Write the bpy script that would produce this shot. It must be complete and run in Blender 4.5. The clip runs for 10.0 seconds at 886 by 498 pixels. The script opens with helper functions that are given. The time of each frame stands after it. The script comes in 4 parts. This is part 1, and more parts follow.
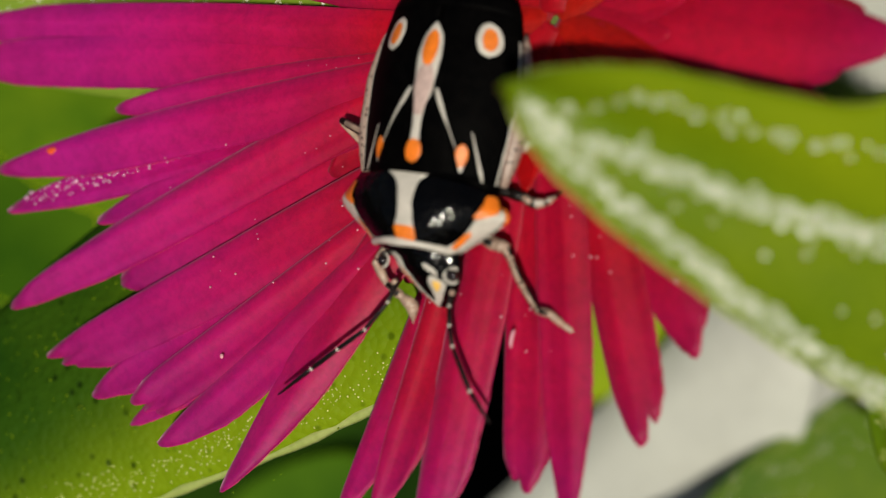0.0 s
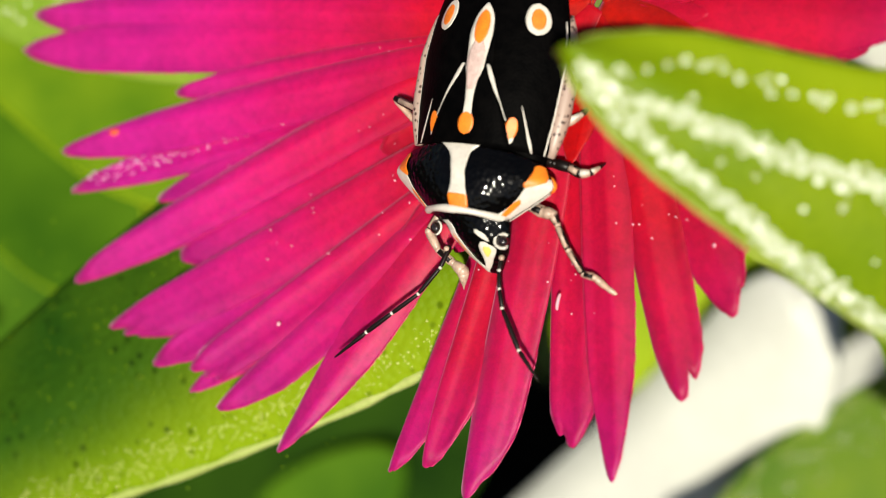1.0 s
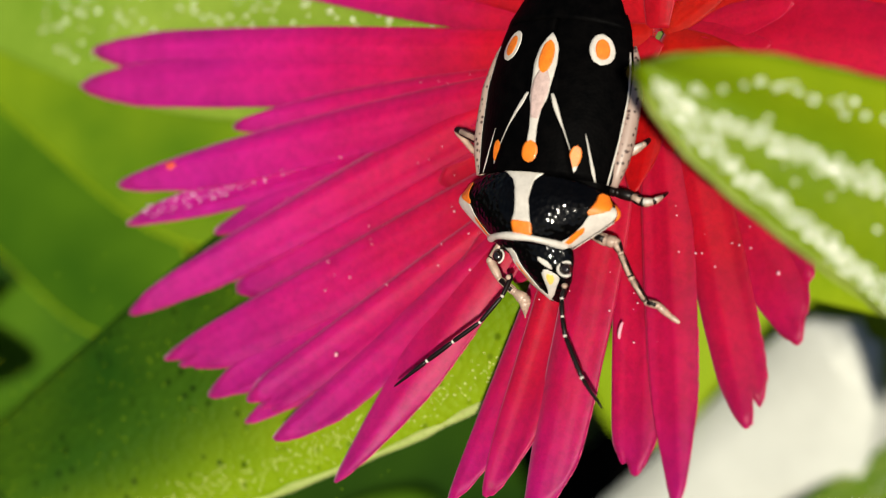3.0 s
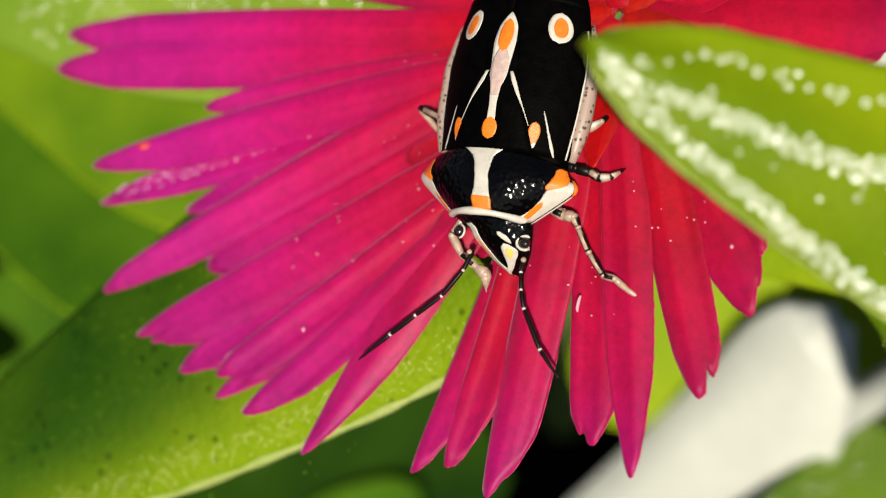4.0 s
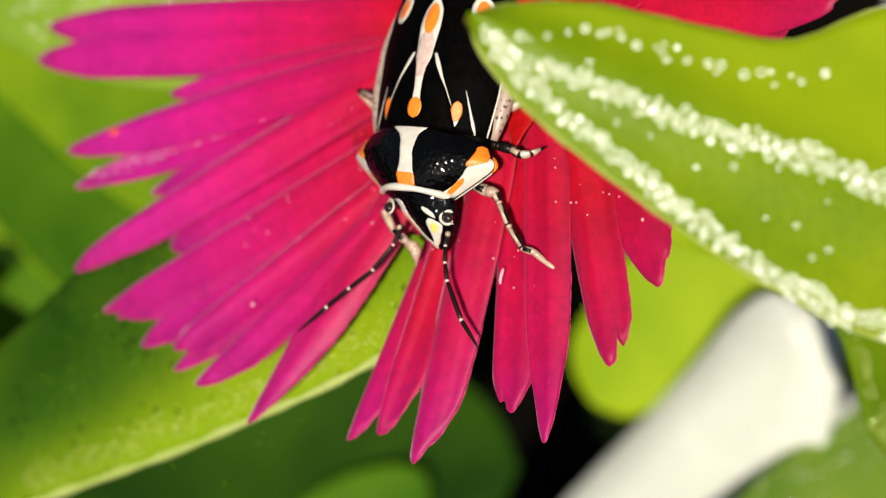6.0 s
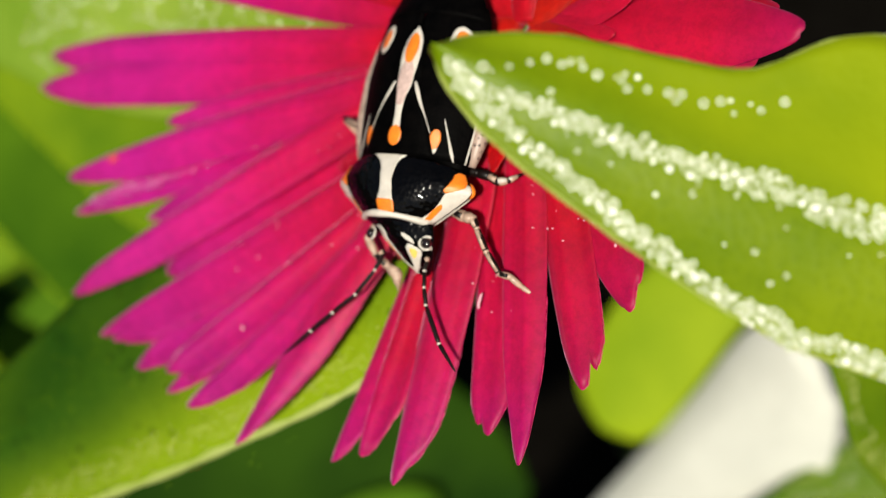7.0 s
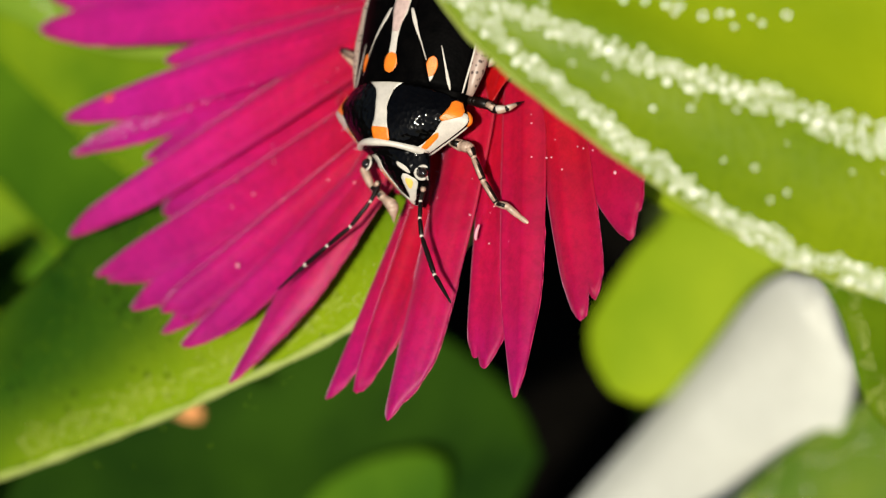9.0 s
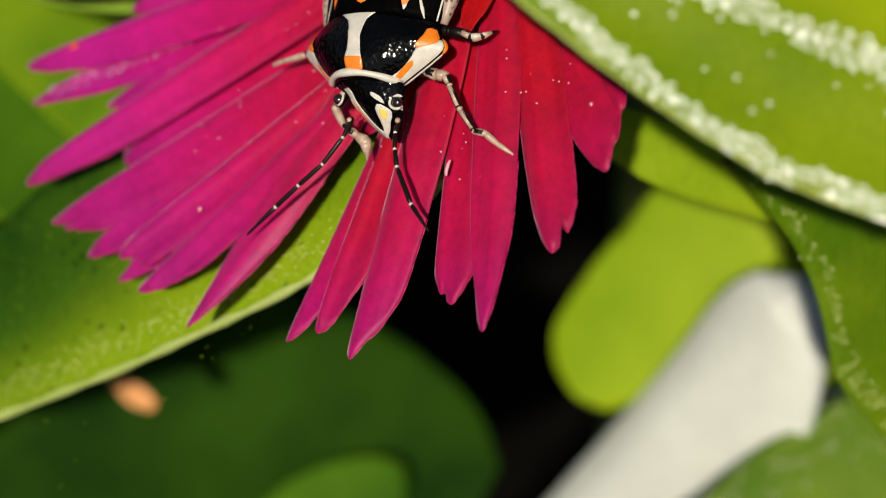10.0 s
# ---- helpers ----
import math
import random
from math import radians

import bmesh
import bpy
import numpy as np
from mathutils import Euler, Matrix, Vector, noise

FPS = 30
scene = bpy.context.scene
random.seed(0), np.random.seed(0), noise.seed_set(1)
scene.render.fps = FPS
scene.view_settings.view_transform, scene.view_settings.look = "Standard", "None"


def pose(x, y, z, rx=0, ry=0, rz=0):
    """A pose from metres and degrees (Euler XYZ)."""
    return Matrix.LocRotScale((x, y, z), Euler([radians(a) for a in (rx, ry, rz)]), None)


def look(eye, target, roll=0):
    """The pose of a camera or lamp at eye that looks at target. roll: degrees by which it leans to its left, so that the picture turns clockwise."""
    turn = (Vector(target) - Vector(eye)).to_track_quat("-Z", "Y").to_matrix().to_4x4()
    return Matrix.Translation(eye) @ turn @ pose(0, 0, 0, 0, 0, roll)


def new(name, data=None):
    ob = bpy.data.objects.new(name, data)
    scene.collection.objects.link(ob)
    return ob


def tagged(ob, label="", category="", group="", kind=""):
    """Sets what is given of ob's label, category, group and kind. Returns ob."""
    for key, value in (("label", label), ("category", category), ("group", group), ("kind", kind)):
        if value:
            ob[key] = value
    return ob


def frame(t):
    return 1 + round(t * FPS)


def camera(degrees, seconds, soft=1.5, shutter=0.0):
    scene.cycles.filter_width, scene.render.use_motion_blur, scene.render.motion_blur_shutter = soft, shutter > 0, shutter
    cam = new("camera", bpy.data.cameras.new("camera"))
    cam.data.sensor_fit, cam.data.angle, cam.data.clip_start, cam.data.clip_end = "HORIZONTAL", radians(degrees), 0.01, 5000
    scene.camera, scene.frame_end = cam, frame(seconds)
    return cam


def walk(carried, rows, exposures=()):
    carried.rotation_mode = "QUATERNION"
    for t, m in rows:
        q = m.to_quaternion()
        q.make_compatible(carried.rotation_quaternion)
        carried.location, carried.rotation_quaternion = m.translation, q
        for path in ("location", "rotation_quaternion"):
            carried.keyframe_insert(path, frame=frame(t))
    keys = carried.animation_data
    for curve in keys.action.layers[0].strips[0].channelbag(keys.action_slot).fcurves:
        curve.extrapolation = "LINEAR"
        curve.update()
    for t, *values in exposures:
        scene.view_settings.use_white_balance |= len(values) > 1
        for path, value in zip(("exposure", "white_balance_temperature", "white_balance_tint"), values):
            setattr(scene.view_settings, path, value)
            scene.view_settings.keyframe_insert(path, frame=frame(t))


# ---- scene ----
# ---- camera and its walk ----
cam = camera(28, 10.0, 1.1)
cam.data.dof.use_dof = True
cam.data.dof.focus_distance = 0.0354
cam.data.dof.aperture_fstop = 69.0
PATH = [
    (0, pose(-0.00040, -0.01769, 0.08715, 36.828, -1.347, -2.010)),
    (0.5, pose(-0.00064, -0.01887, 0.08767, 37.702, -2.334, -2.626)),
    (1, pose(-0.00140, -0.01989, 0.08780, 38.088, -1.385, -1.790)),
    (1.5, pose(-0.00197, -0.02047, 0.08715, 38.143, -1.162, -1.466)),
    (2, pose(-0.00260, -0.02028, 0.08692, 39.209, -1.403, -1.472)),
    (2.5, pose(-0.00259, -0.02048, 0.08738, 40.276, -1.513, -1.525)),
    (3, pose(-0.00262, -0.02068, 0.08728, 40.548, -1.617, -1.474)),
    (3.2, pose(-0.00244, -0.02096, 0.08712, 39.993, -1.649, -1.489)),
    (4.3, pose(-0.00134, -0.02210, 0.08768, 40.867, -1.056, -0.879)),
    (4.5, pose(-0.00100, -0.02259, 0.08780, 40.850, -0.647, -0.530)),
    (5, pose(0.00001, -0.02320, 0.08765, 39.997, 0.012, 0.013)),
    (5.5, pose(0.00094, -0.02321, 0.08758, 40.979, 0.261, 0.315)),
    (5.7, pose(0.00149, -0.02313, 0.08769, 41.011, 0.741, 0.649)),
    (6.8, pose(0.00350, -0.02351, 0.08850, 41.998, 2.633, 2.353)),
    (7, pose(0.00381, -0.02354, 0.08846, 41.989, 2.819, 2.500)),
    (7.5, pose(0.00368, -0.02389, 0.08837, 41.839, 3.818, 3.393)),
    (8, pose(0.00383, -0.02389, 0.08810, 41.744, 3.995, 3.558)),
    (8.5, pose(0.00425, -0.02358, 0.08764, 41.924, 3.659, 3.361)),
    (9, pose(0.00436, -0.02410, 0.08677, 42.213, 3.270, 3.251)),
    (9.5, pose(0.00427, -0.02438, 0.08578, 43.189, 3.795, 3.897)),
    (10, pose(0.00413, -0.02575, 0.08390, 45.241, 1.120, 3.540)),
]
walk(cam, PATH, [(0, -0.2), (0.25, 0.25), (0.5, 0.60), (1, 0.68), (1.5, 0.72), (2, 0.62), (2.5, 0.43), (3, 0.4), (4.5, 0.46), (5, 0.62), (5.5, 0.62), (7, 0.46), (8.5, 0.40), (9, 0.35), (9.5, 0.37), (10, 0.18)])

# ---- world, sun, exposure ----
SUN_WAY = Vector((-0.093, -0.720, 0.688)).normalized()
world = bpy.data.worlds.new("sky")
scene.world = world
world.use_nodes = True
wn = world.node_tree.nodes
sky = wn.new("ShaderNodeTexSky")
sky.sky_type = "NISHITA"
sky.sun_disc = False
sky.sun_elevation = math.asin(SUN_WAY.z)
sky.sun_rotation = math.atan2(SUN_WAY.x, SUN_WAY.y)
wn["Background"].inputs["Strength"].default_value = 0.045
world.node_tree.links.new(sky.outputs["Color"], wn["Background"].inputs["Color"])
sun_data = bpy.data.lights.new("sun", "SUN")
sun_data.energy, sun_data.angle, sun_data.color = 4.8, radians(1.5), (1.0, 0.94, 0.78)
sun = new("sun", sun_data)
sun.matrix_world = look(SUN_WAY * 2, (0, 0, 0))

# ---- mesh helpers: everything below is in millimetres, scaled once here ----
MM = 0.001


def mesh_of(name, verts, faces, smooth=True):
    me = bpy.data.meshes.new(name)
    me.from_pydata([(x * MM, y * MM, z * MM) for x, y, z in verts], [], faces)
    me.update()
    if smooth:
        me.polygons.foreach_set("use_smooth", [True] * len(me.polygons))
    return me


def part(name, data, material, parent, label=""):
    """One mesh object under a thing or under a part. data: (verts, faces) or a mesh."""
    me = data if isinstance(data, bpy.types.Mesh) else mesh_of(name, *data)
    if material and not me.materials:
        me.materials.append(material)
    ob = new(name, me)
    ob.parent = parent
    return tagged(ob, label)


def thing(name, m, label, category, group="", kind=""):
    ob = new(name)
    ob.empty_display_size = 0.001
    ob.matrix_world = m
    return tagged(ob, label, category, group, kind)


def axes(origin, x, y, z):
    """A pose from an origin in millimetres and three axes."""
    m = Matrix((x, y, z)).transposed().to_4x4()
    q = m.to_quaternion()
    return Matrix.Translation(Vector(origin) * MM) @ q.to_matrix().to_4x4()


def sheet(fn, nu, nv, thick=0.1):
    """A closed sheet over u in 0..1, v in -1..1: fn gives its upper face, the lower one lies thick below."""
    top, verts, faces = [], [], []
    for i in range(nu + 1):
        for j in range(nv + 1):
            verts.append(fn(i / nu, 2 * j / nv - 1))
    w = nv + 1
    count = len(verts)
    for i in range(nu + 1):
        for j in range(nv + 1):
            x, y, z = verts[i * w + j]
            edge = min(1.0, 0.15 + 3 * min(i / nu + 0.2, 1 - i / nu, j / nv, 1 - j / nv))
            verts.append((x, y, z - thick * edge))
    for i in range(nu):
        for j in range(nv):
            a = i * w + j
            faces.append((a, a + w, a + w + 1, a + 1))
            faces.append((count + a, count + a + 1, count + a + w + 1, count + a + w))
    for i in range(nu):
        for a, b in ((i * w, (i + 1) * w), ((i + 1) * w + nv, i * w + nv)):
            faces.append((a, count + a, count + b, b))
    for j in range(nv):
        for a, b in ((j + 1, j), (nu * w + j, nu * w + j + 1)):
            faces.append((a, count + a, count + b, b))
    return verts, faces


def tube(points, radii, sides=8):
    """A tapered tube through points, closed at both ends."""
    pts = [Vector(p) for p in points]
    verts, faces = [], []
    for i, p in enumerate(pts):
        way = (pts[min(i + 1, len(pts) - 1)] - pts[max(i - 1, 0)]).normalized()
        side = way.cross(Vector((0.13, 0.21, 1))).normalized()
        other = way.cross(side)
        for k in range(sides):
            a = 2 * math.pi * k / sides
            verts.append(tuple(p + (side * math.cos(a) + other * math.sin(a)) * radii[i]))
    for i in range(len(pts) - 1):
        for k in range(sides):
            a, b = i * sides + k, i * sides + (k + 1) % sides
            faces.append((a, b, b + sides, a + sides))
    faces.append(tuple(range(sides))[::-1])
    faces.append(tuple(range((len(pts) - 1) * sides, len(pts) * sides)))
    return verts, faces


def bent(points, steps=5):
    """Points along a smooth line through the given ones."""
    p = [Vector(q) for q in points]
    out = []
    for i in range(len(p) - 1):
        a, b, c, d = p[max(i - 1, 0)], p[i], p[i + 1], p[min(i + 2, len(p) - 1)]
        for s in range(steps):
            t = s / steps
            out.append(0.5 * (2 * b + (c - a) * t + (2 * a - 5 * b + 4 * c - d) * t * t + (3 * b - a - 3 * c + d) * t ** 3))
    return out + [p[-1]]


def ball(r, stretch=(1, 1, 1), at=(0, 0, 0), nu=10, nv=7):
    verts, faces = [], []
    for i in range(nv + 1):
        a = math.pi * i / nv
        for k in range(nu):
            b = 2 * math.pi * k / nu
            verts.append((at[0] + r * stretch[0] * math.sin(a) * math.cos(b), at[1] + r * stretch[1] * math.sin(a) * math.sin(b), at[2] + r * stretch[2] * math.cos(a)))
    for i in range(nv):
        for k in range(nu):
            a, b = i * nu + k, i * nu + (k + 1) % nu
            faces.append((a, a + nu, b + nu, b))
    return verts, faces


def joined(pieces):
    verts, faces = [], []
    for v, f in pieces:
        base = len(verts)
        verts += v
        faces += [tuple(base + i for i in face) for face in f]
    return verts, faces


def lerp(rows, x):
    """Linear table look-up in rows of (x, value)."""
    return float(np.interp(x, [r[0] for r in rows], [r[1] for r in rows]))


# ---- materials ----
def nodes_of(name):
    mat = bpy.data.materials.new(name)
    mat.use_nodes = True
    return mat, mat.node_tree.nodes, mat.node_tree.links, mat.node_tree.nodes["Principled BSDF"]


def ramp_of(nodes, stops):
    node = nodes.new("ShaderNodeValToRGB")
    ramp = node.color_ramp
    while len(ramp.elements) < len(stops):
        ramp.elements.new(0.5)
    for e, (p, c) in zip(ramp.elements, stops):
        e.position, e.color = p, (*c, 1)
    return node


def noise_of(nodes, links, scale, detail=4, coord=None, rough=0.55):
    node = nodes.new("ShaderNodeTexNoise")
    node.inputs["Scale"].default_value = scale
    node.inputs["Detail"].default_value = detail
    node.inputs["Roughness"].default_value = rough
    if coord is None:
        coord = nodes.new("ShaderNodeTexCoord").outputs["Object"]
    links.new(coord, node.inputs["Vector"])
    return node


def mixed(nodes, links, a, b, fac, mode="MIX"):
    """A colour mix; a, b, fac are sockets or values."""
    node = nodes.new("ShaderNodeMix")
    node.data_type, node.blend_type = "RGBA", mode
    for sock, val in ((node.inputs[0], fac), (node.inputs[6], a), (node.inputs[7], b)):
        if isinstance(val, bpy.types.NodeSocket):
            links.new(val, sock)
        elif isinstance(val, tuple):
            sock.default_value = (*val, 1)
        else:
            sock.default_value = val
    return node.outputs[2]


def bump_of(nodes, links, bsdf, height, strength, distance):
    node = nodes.new("ShaderNodeBump")
    node.inputs["Strength"].default_value = strength
    node.inputs["Distance"].default_value = distance
    links.new(height, node.inputs["Height"])
    links.new(node.outputs["Normal"], bsdf.inputs["Normal"])
    return node


def see_through(nodes, links, bsdf, colour, share):
    """Lets a share of the light through a thin petal or leaf."""
    out = nodes["Material Output"]
    trans = nodes.new("ShaderNodeBsdfTranslucent")
    mix = nodes.new("ShaderNodeMixShader")
    mix.inputs[0].default_value = share
    links.new(colour, trans.inputs["Color"])
    links.new(bsdf.outputs[0], mix.inputs[1])
    links.new(trans.outputs[0], mix.inputs[2])
    links.new(mix.outputs[0], out.inputs["Surface"])


def petal_material(name, reach):
    """Red near the flower's heart, magenta from about half the reach outwards."""
    mat, n, l, bsdf = nodes_of(name)
    coord = n.new("ShaderNodeTexCoord").outputs["Object"]
    sep = n.new("ShaderNodeSeparateXYZ")
    l.new(coord, sep.inputs[0])
    wob = noise_of(n, l, 300, 3, coord)
    along = n.new("ShaderNodeMath")
    along.operation = "MULTIPLY_ADD"
    along.inputs[1].default_value = 1 / reach
    add = n.new("ShaderNodeMath")
    add.operation = "MULTIPLY_ADD"
    add.inputs[1].default_value = 0.25
    l.new(wob.outputs[0], add.inputs[0])
    add.inputs[2].default_value = -0.125
    l.new(sep.outputs[0], along.inputs[0])
    l.new(add.outputs[0], along.inputs[2])
    ramp = ramp_of(n, [(0.0, (0.55, 0.002, 0.006)), (0.36, (0.63, 0.002, 0.020)), (0.51, (0.65, 0.003, 0.065)), (0.69, (0.66, 0.004, 0.14)), (1.0, (0.62, 0.008, 0.235))])
    l.new(along.outputs[0], ramp.inputs[0])
    stretch = n.new("ShaderNodeMapping")
    stretch.inputs["Scale"].default_value = (70, 650, 80)
    l.new(coord, stretch.inputs[0])
    veins = noise_of(n, l, 1.0, 3, stretch.outputs[0])
    vr = ramp_of(n, [(0.3, (0.80, 0.74, 0.84)), (0.6, (1, 1, 1))])
    l.new(veins.outputs[0], vr.inputs[0])
    col = mixed(n, l, ramp.outputs[0], vr.outputs[0], 1.0, "MULTIPLY")
    grain = noise_of(n, l, 3600, 5, coord, 0.75)
    gr = ramp_of(n, [(0.35, (0.70, 0.64, 0.76)), (0.58, (1, 1, 1))])
    l.new(grain.outputs[0], gr.inputs[0])
    col = mixed(n, l, col, gr.outputs[0], 0.8, "MULTIPLY")
    blotch = noise_of(n, l, 420, 3, coord)
    br = ramp_of(n, [(0.36, (0.84, 0.80, 0.90)), (0.52, (1, 1, 1))])
    l.new(blotch.outputs[0], br.inputs[0])
    col = mixed(n, l, col, br.outputs[0], 1.0, "MULTIPLY")
    rnd = n.new("ShaderNodeObjectInfo")
    hue = n.new("ShaderNodeHueSaturation")
    hv = n.new("ShaderNodeMapRange")
    hv.inputs[3].default_value, hv.inputs[4].default_value = 0.493, 0.507
    l.new(rnd.outputs["Random"], hv.inputs[0])
    l.new(hv.outputs[0], hue.inputs["Hue"])
    l.new(col, hue.inputs["Color"])
    l.new(hue.outputs[0], bsdf.inputs["Base Color"])
    bsdf.inputs["Roughness"].default_value = 0.5
    bsdf.inputs["Subsurface Weight"].default_value = 0.5
    bsdf.inputs["Subsurface Radius"].default_value = (1.0, 0.3, 0.6)
    bsdf.inputs["Subsurface Scale"].default_value = 0.0004
    bsdf.inputs["Specular IOR Level"].default_value = 0.25
    bsdf.inputs["Sheen Weight"].default_value = 0.3
    bsdf.inputs["Sheen Roughness"].default_value = 0.4
    bsdf.inputs["Sheen Tint"].default_value = (1.0, 0.5, 0.75, 1)
    fine = noise_of(n, l, 9000, 2, coord)
    both = mixed(n, l, veins.outputs[0], fine.outputs[0], 0.35)
    bump_of(n, l, bsdf, both, 0.45, 0.00003)
    see_through(n, l, bsdf, hue.outputs[0], 0.3)
    return mat


def leaf_material(name, dark, light, share=0.3, rough=0.35, cells=5200, spec=0.3, rim=None, relief=0.00004, pitted=False):
    mat, n, l, bsdf = nodes_of(name)
    coord = n.new("ShaderNodeTexCoord").outputs["Object"]
    big = noise_of(n, l, 160, 4, coord)
    r1 = ramp_of(n, [(0.34, dark), (0.68, light)])
    l.new(big.outputs[0], r1.inputs[0])
    vor = n.new("ShaderNodeTexVoronoi")
    vor.inputs["Scale"].default_value = cells
    l.new(coord, vor.inputs["Vector"])
    r2 = ramp_of(n, [(0.0, (0.8, 0.84, 0.7)), (0.6, (1, 1, 1))])
    l.new(vor.outputs["Distance"], r2.inputs[0])
    col = mixed(n, l, r1.outputs[0], r2.outputs[0], 0.7, "MULTIPLY")
    if rim:
        # the blade turns yellow-green towards one margin
        sep = n.new("ShaderNodeSeparateXYZ")
        l.new(coord, sep.inputs[0])
        rng = n.new("ShaderNodeMapRange")
        rng.interpolation_type = "SMOOTHSTEP"
        rng.inputs[1].default_value, rng.inputs[2].default_value = rim[0], rim[1]
        l.new(sep.outputs[1], rng.inputs[0])
        yellow = ramp_of(n, [(0.3, rim[2]), (0.7, rim[3])])
        l.new(big.outputs[0], yellow.inputs[0])
        col = mixed(n, l, col, yellow.outputs[0], rng.outputs[0])
    if pitted:
        # scattered dark pits
        spots = n.new("ShaderNodeTexVoronoi")
        spots.inputs["Scale"].default_value = 2600
        l.new(coord, spots.inputs["Vector"])
        hole = ramp_of(n, [(0.12, (0.3, 0.34, 0.28)), (0.28, (1, 1, 1))])
        l.new(spots.outputs["Distance"], hole.inputs[0])
        some = noise_of(n, l, 700, 2, coord)
        share_of = ramp_of(n, [(0.45, (0.1, 0.1, 0.1)), (0.6, (1, 1, 1))])
        l.new(some.outputs[0], share_of.inputs[0])
        col = mixed(n, l, col, hole.outputs[0], share_of.outputs[0], "MULTIPLY")
    l.new(col, bsdf.inputs["Base Color"])
    bsdf.inputs["Roughness"].default_value = rough
    bsdf.inputs["Specular IOR Level"].default_value = spec
    bsdf.inputs["Coat Weight"].default_value = 0.2 * spec
    bsdf.inputs["Coat Roughness"].default_value = 0.25
    bump_of(n, l, bsdf, vor.outputs["Distance"], 0.35, relief).invert = True
    see_through(n, l, bsdf, col, share)
    return mat


def plain(name, colour, rough=0.4, spread=0.25, scale=1500, coat=0.0, bump=0.0, spec=0.5):
    """Paint of one colour with grain at two scales."""
    mat, n, l, bsdf = nodes_of(name)
    coord = n.new("ShaderNodeTexCoord").outputs["Object"]
    a, b = noise_of(n, l, scale, 4, coord), noise_of(n, l, scale * 7, 2, coord)
    low = tuple(c * (1 - spread) for c in colour)
    high = tuple(min(1, c * (1 + spread)) for c in colour)
    r = ramp_of(n, [(0.3, low), (0.7, high)])
    l.new(mixed(n, l, a.outputs[0], b.outputs[0], 0.4), r.inputs[0])
    l.new(r.outputs[0], bsdf.inputs["Base Color"])
    bsdf.inputs["Roughness"].default_value = rough
    bsdf.inputs["Coat Weight"].default_value = coat
    bsdf.inputs["Coat Roughness"].default_value = 0.06
    bsdf.inputs["Specular IOR Level"].default_value = spec
    if bump:
        bump_of(n, l, bsdf, b.outputs[0], 0.7, bump)
    return mat


def shell_material(name, coat, pit, scale=14000):
    """Black chitin, glossy and finely pitted."""
    mat, n, l, bsdf = nodes_of(name)
    coord = n.new("ShaderNodeTexCoord").outputs["Object"]
    grain = noise_of(n, l, 4000, 3, coord)
    r = ramp_of(n, [(0.3, (0.0005, 0.0005, 0.0006)), (0.7, (0.0016, 0.0014, 0.0014))])
    l.new(grain.outputs[0], r.inputs[0])
    l.new(r.outputs[0], bsdf.inputs["Base Color"])
    bsdf.inputs["Roughness"].default_value = 0.5
    bsdf.inputs["Specular IOR Level"].default_value = 0.01
    bsdf.inputs["Coat Weight"].default_value = coat
    bsdf.inputs["Coat Roughness"].default_value = 0.1
    pits = n.new("ShaderNodeTexVoronoi")
    pits.inputs["Scale"].default_value = scale
    l.new(coord, pits.inputs["Vector"])
    node = bump_of(n, l, bsdf, pits.outputs["Distance"], 0.6, pit)
    l.new(node.outputs["Normal"], bsdf.inputs["Coat Normal"])
    return mat


PETAL = petal_material("petal_magenta", 0.0110)
PETAL_SHORT = petal_material("petal_crimson", 0.0136)
EDGE = plain("petal_edge_pink", (0.55, 0.02, 0.11), 0.4, 0.3, 3000)
LEAF_EDGE = leaf_material("leaf_lime_edge", (0.34, 0.44, 0.06), (0.48, 0.55, 0.14), 0.4, 0.4, 7000, 0.2)
LEAF = leaf_material("leaf_lime", (0.10, 0.19, 0.002), (0.21, 0.29, 0.003), 0.35, 0.42, 5200, 0.12, (-0.0003, 0.0009, (0.18, 0.27, 0.003), (0.33, 0.40, 0.005)), 0.00002)
LEAF_MID = leaf_material("leaf_green", (0.07, 0.17, 0.003), (0.20, 0.31, 0.008), 0.3, 0.6, 5200, 0.1)
LEAF_OLIVE = leaf_material("leaf_olive_green", (0.05, 0.125, 0.002), (0.145, 0.225, 0.004), 0.3, 0.5, 5200, 0.12, None, 0.00008)
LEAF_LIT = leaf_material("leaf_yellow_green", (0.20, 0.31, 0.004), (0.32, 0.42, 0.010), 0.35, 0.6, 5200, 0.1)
# Next three: leaf green darkened, the rear leaves' shade put into the colour.
LEAF_DEEP_SHADE = leaf_material("leaf_deep_shade", (0.005, 0.024, 0.001), (0.022, 0.062, 0.003), 0.12, 0.7, 5200, 0.05)
LEAF_SHADE = leaf_material("leaf_shade", (0.005, 0.022, 0.001), (0.020, 0.055, 0.002), 0.15, 0.7, 5200, 0.05)
LEAF_HALF_SHADE = leaf_material("leaf_half_shade", (0.022, 0.070, 0.002), (0.062, 0.135, 0.004), 0.15, 0.7, 5200, 0.05)
LEAF_PALE = leaf_material("leaf_pale_green", (0.13, 0.24, 0.012), (0.27, 0.38, 0.05), 0.2, 0.6, 5200, 0.1)
# Shade on the far half is put into colour; the yellow-green margin is pigment.
LEAF_WIDE = leaf_material("leaf_shaded_yellow_rim", (0.016, 0.060, 0.003), (0.052, 0.115, 0.004), 0.25, 0.5, 5200, 0.07, (0.0002, 0.0031, (0.13, 0.23, 0.003), (0.26, 0.35, 0.008)), 0.00012, True)
RIM = leaf_material("leaf_rim", (0.38, 0.46, 0.10), (0.56, 0.62, 0.24), 0.4, 0.4, 7000, 0.3)
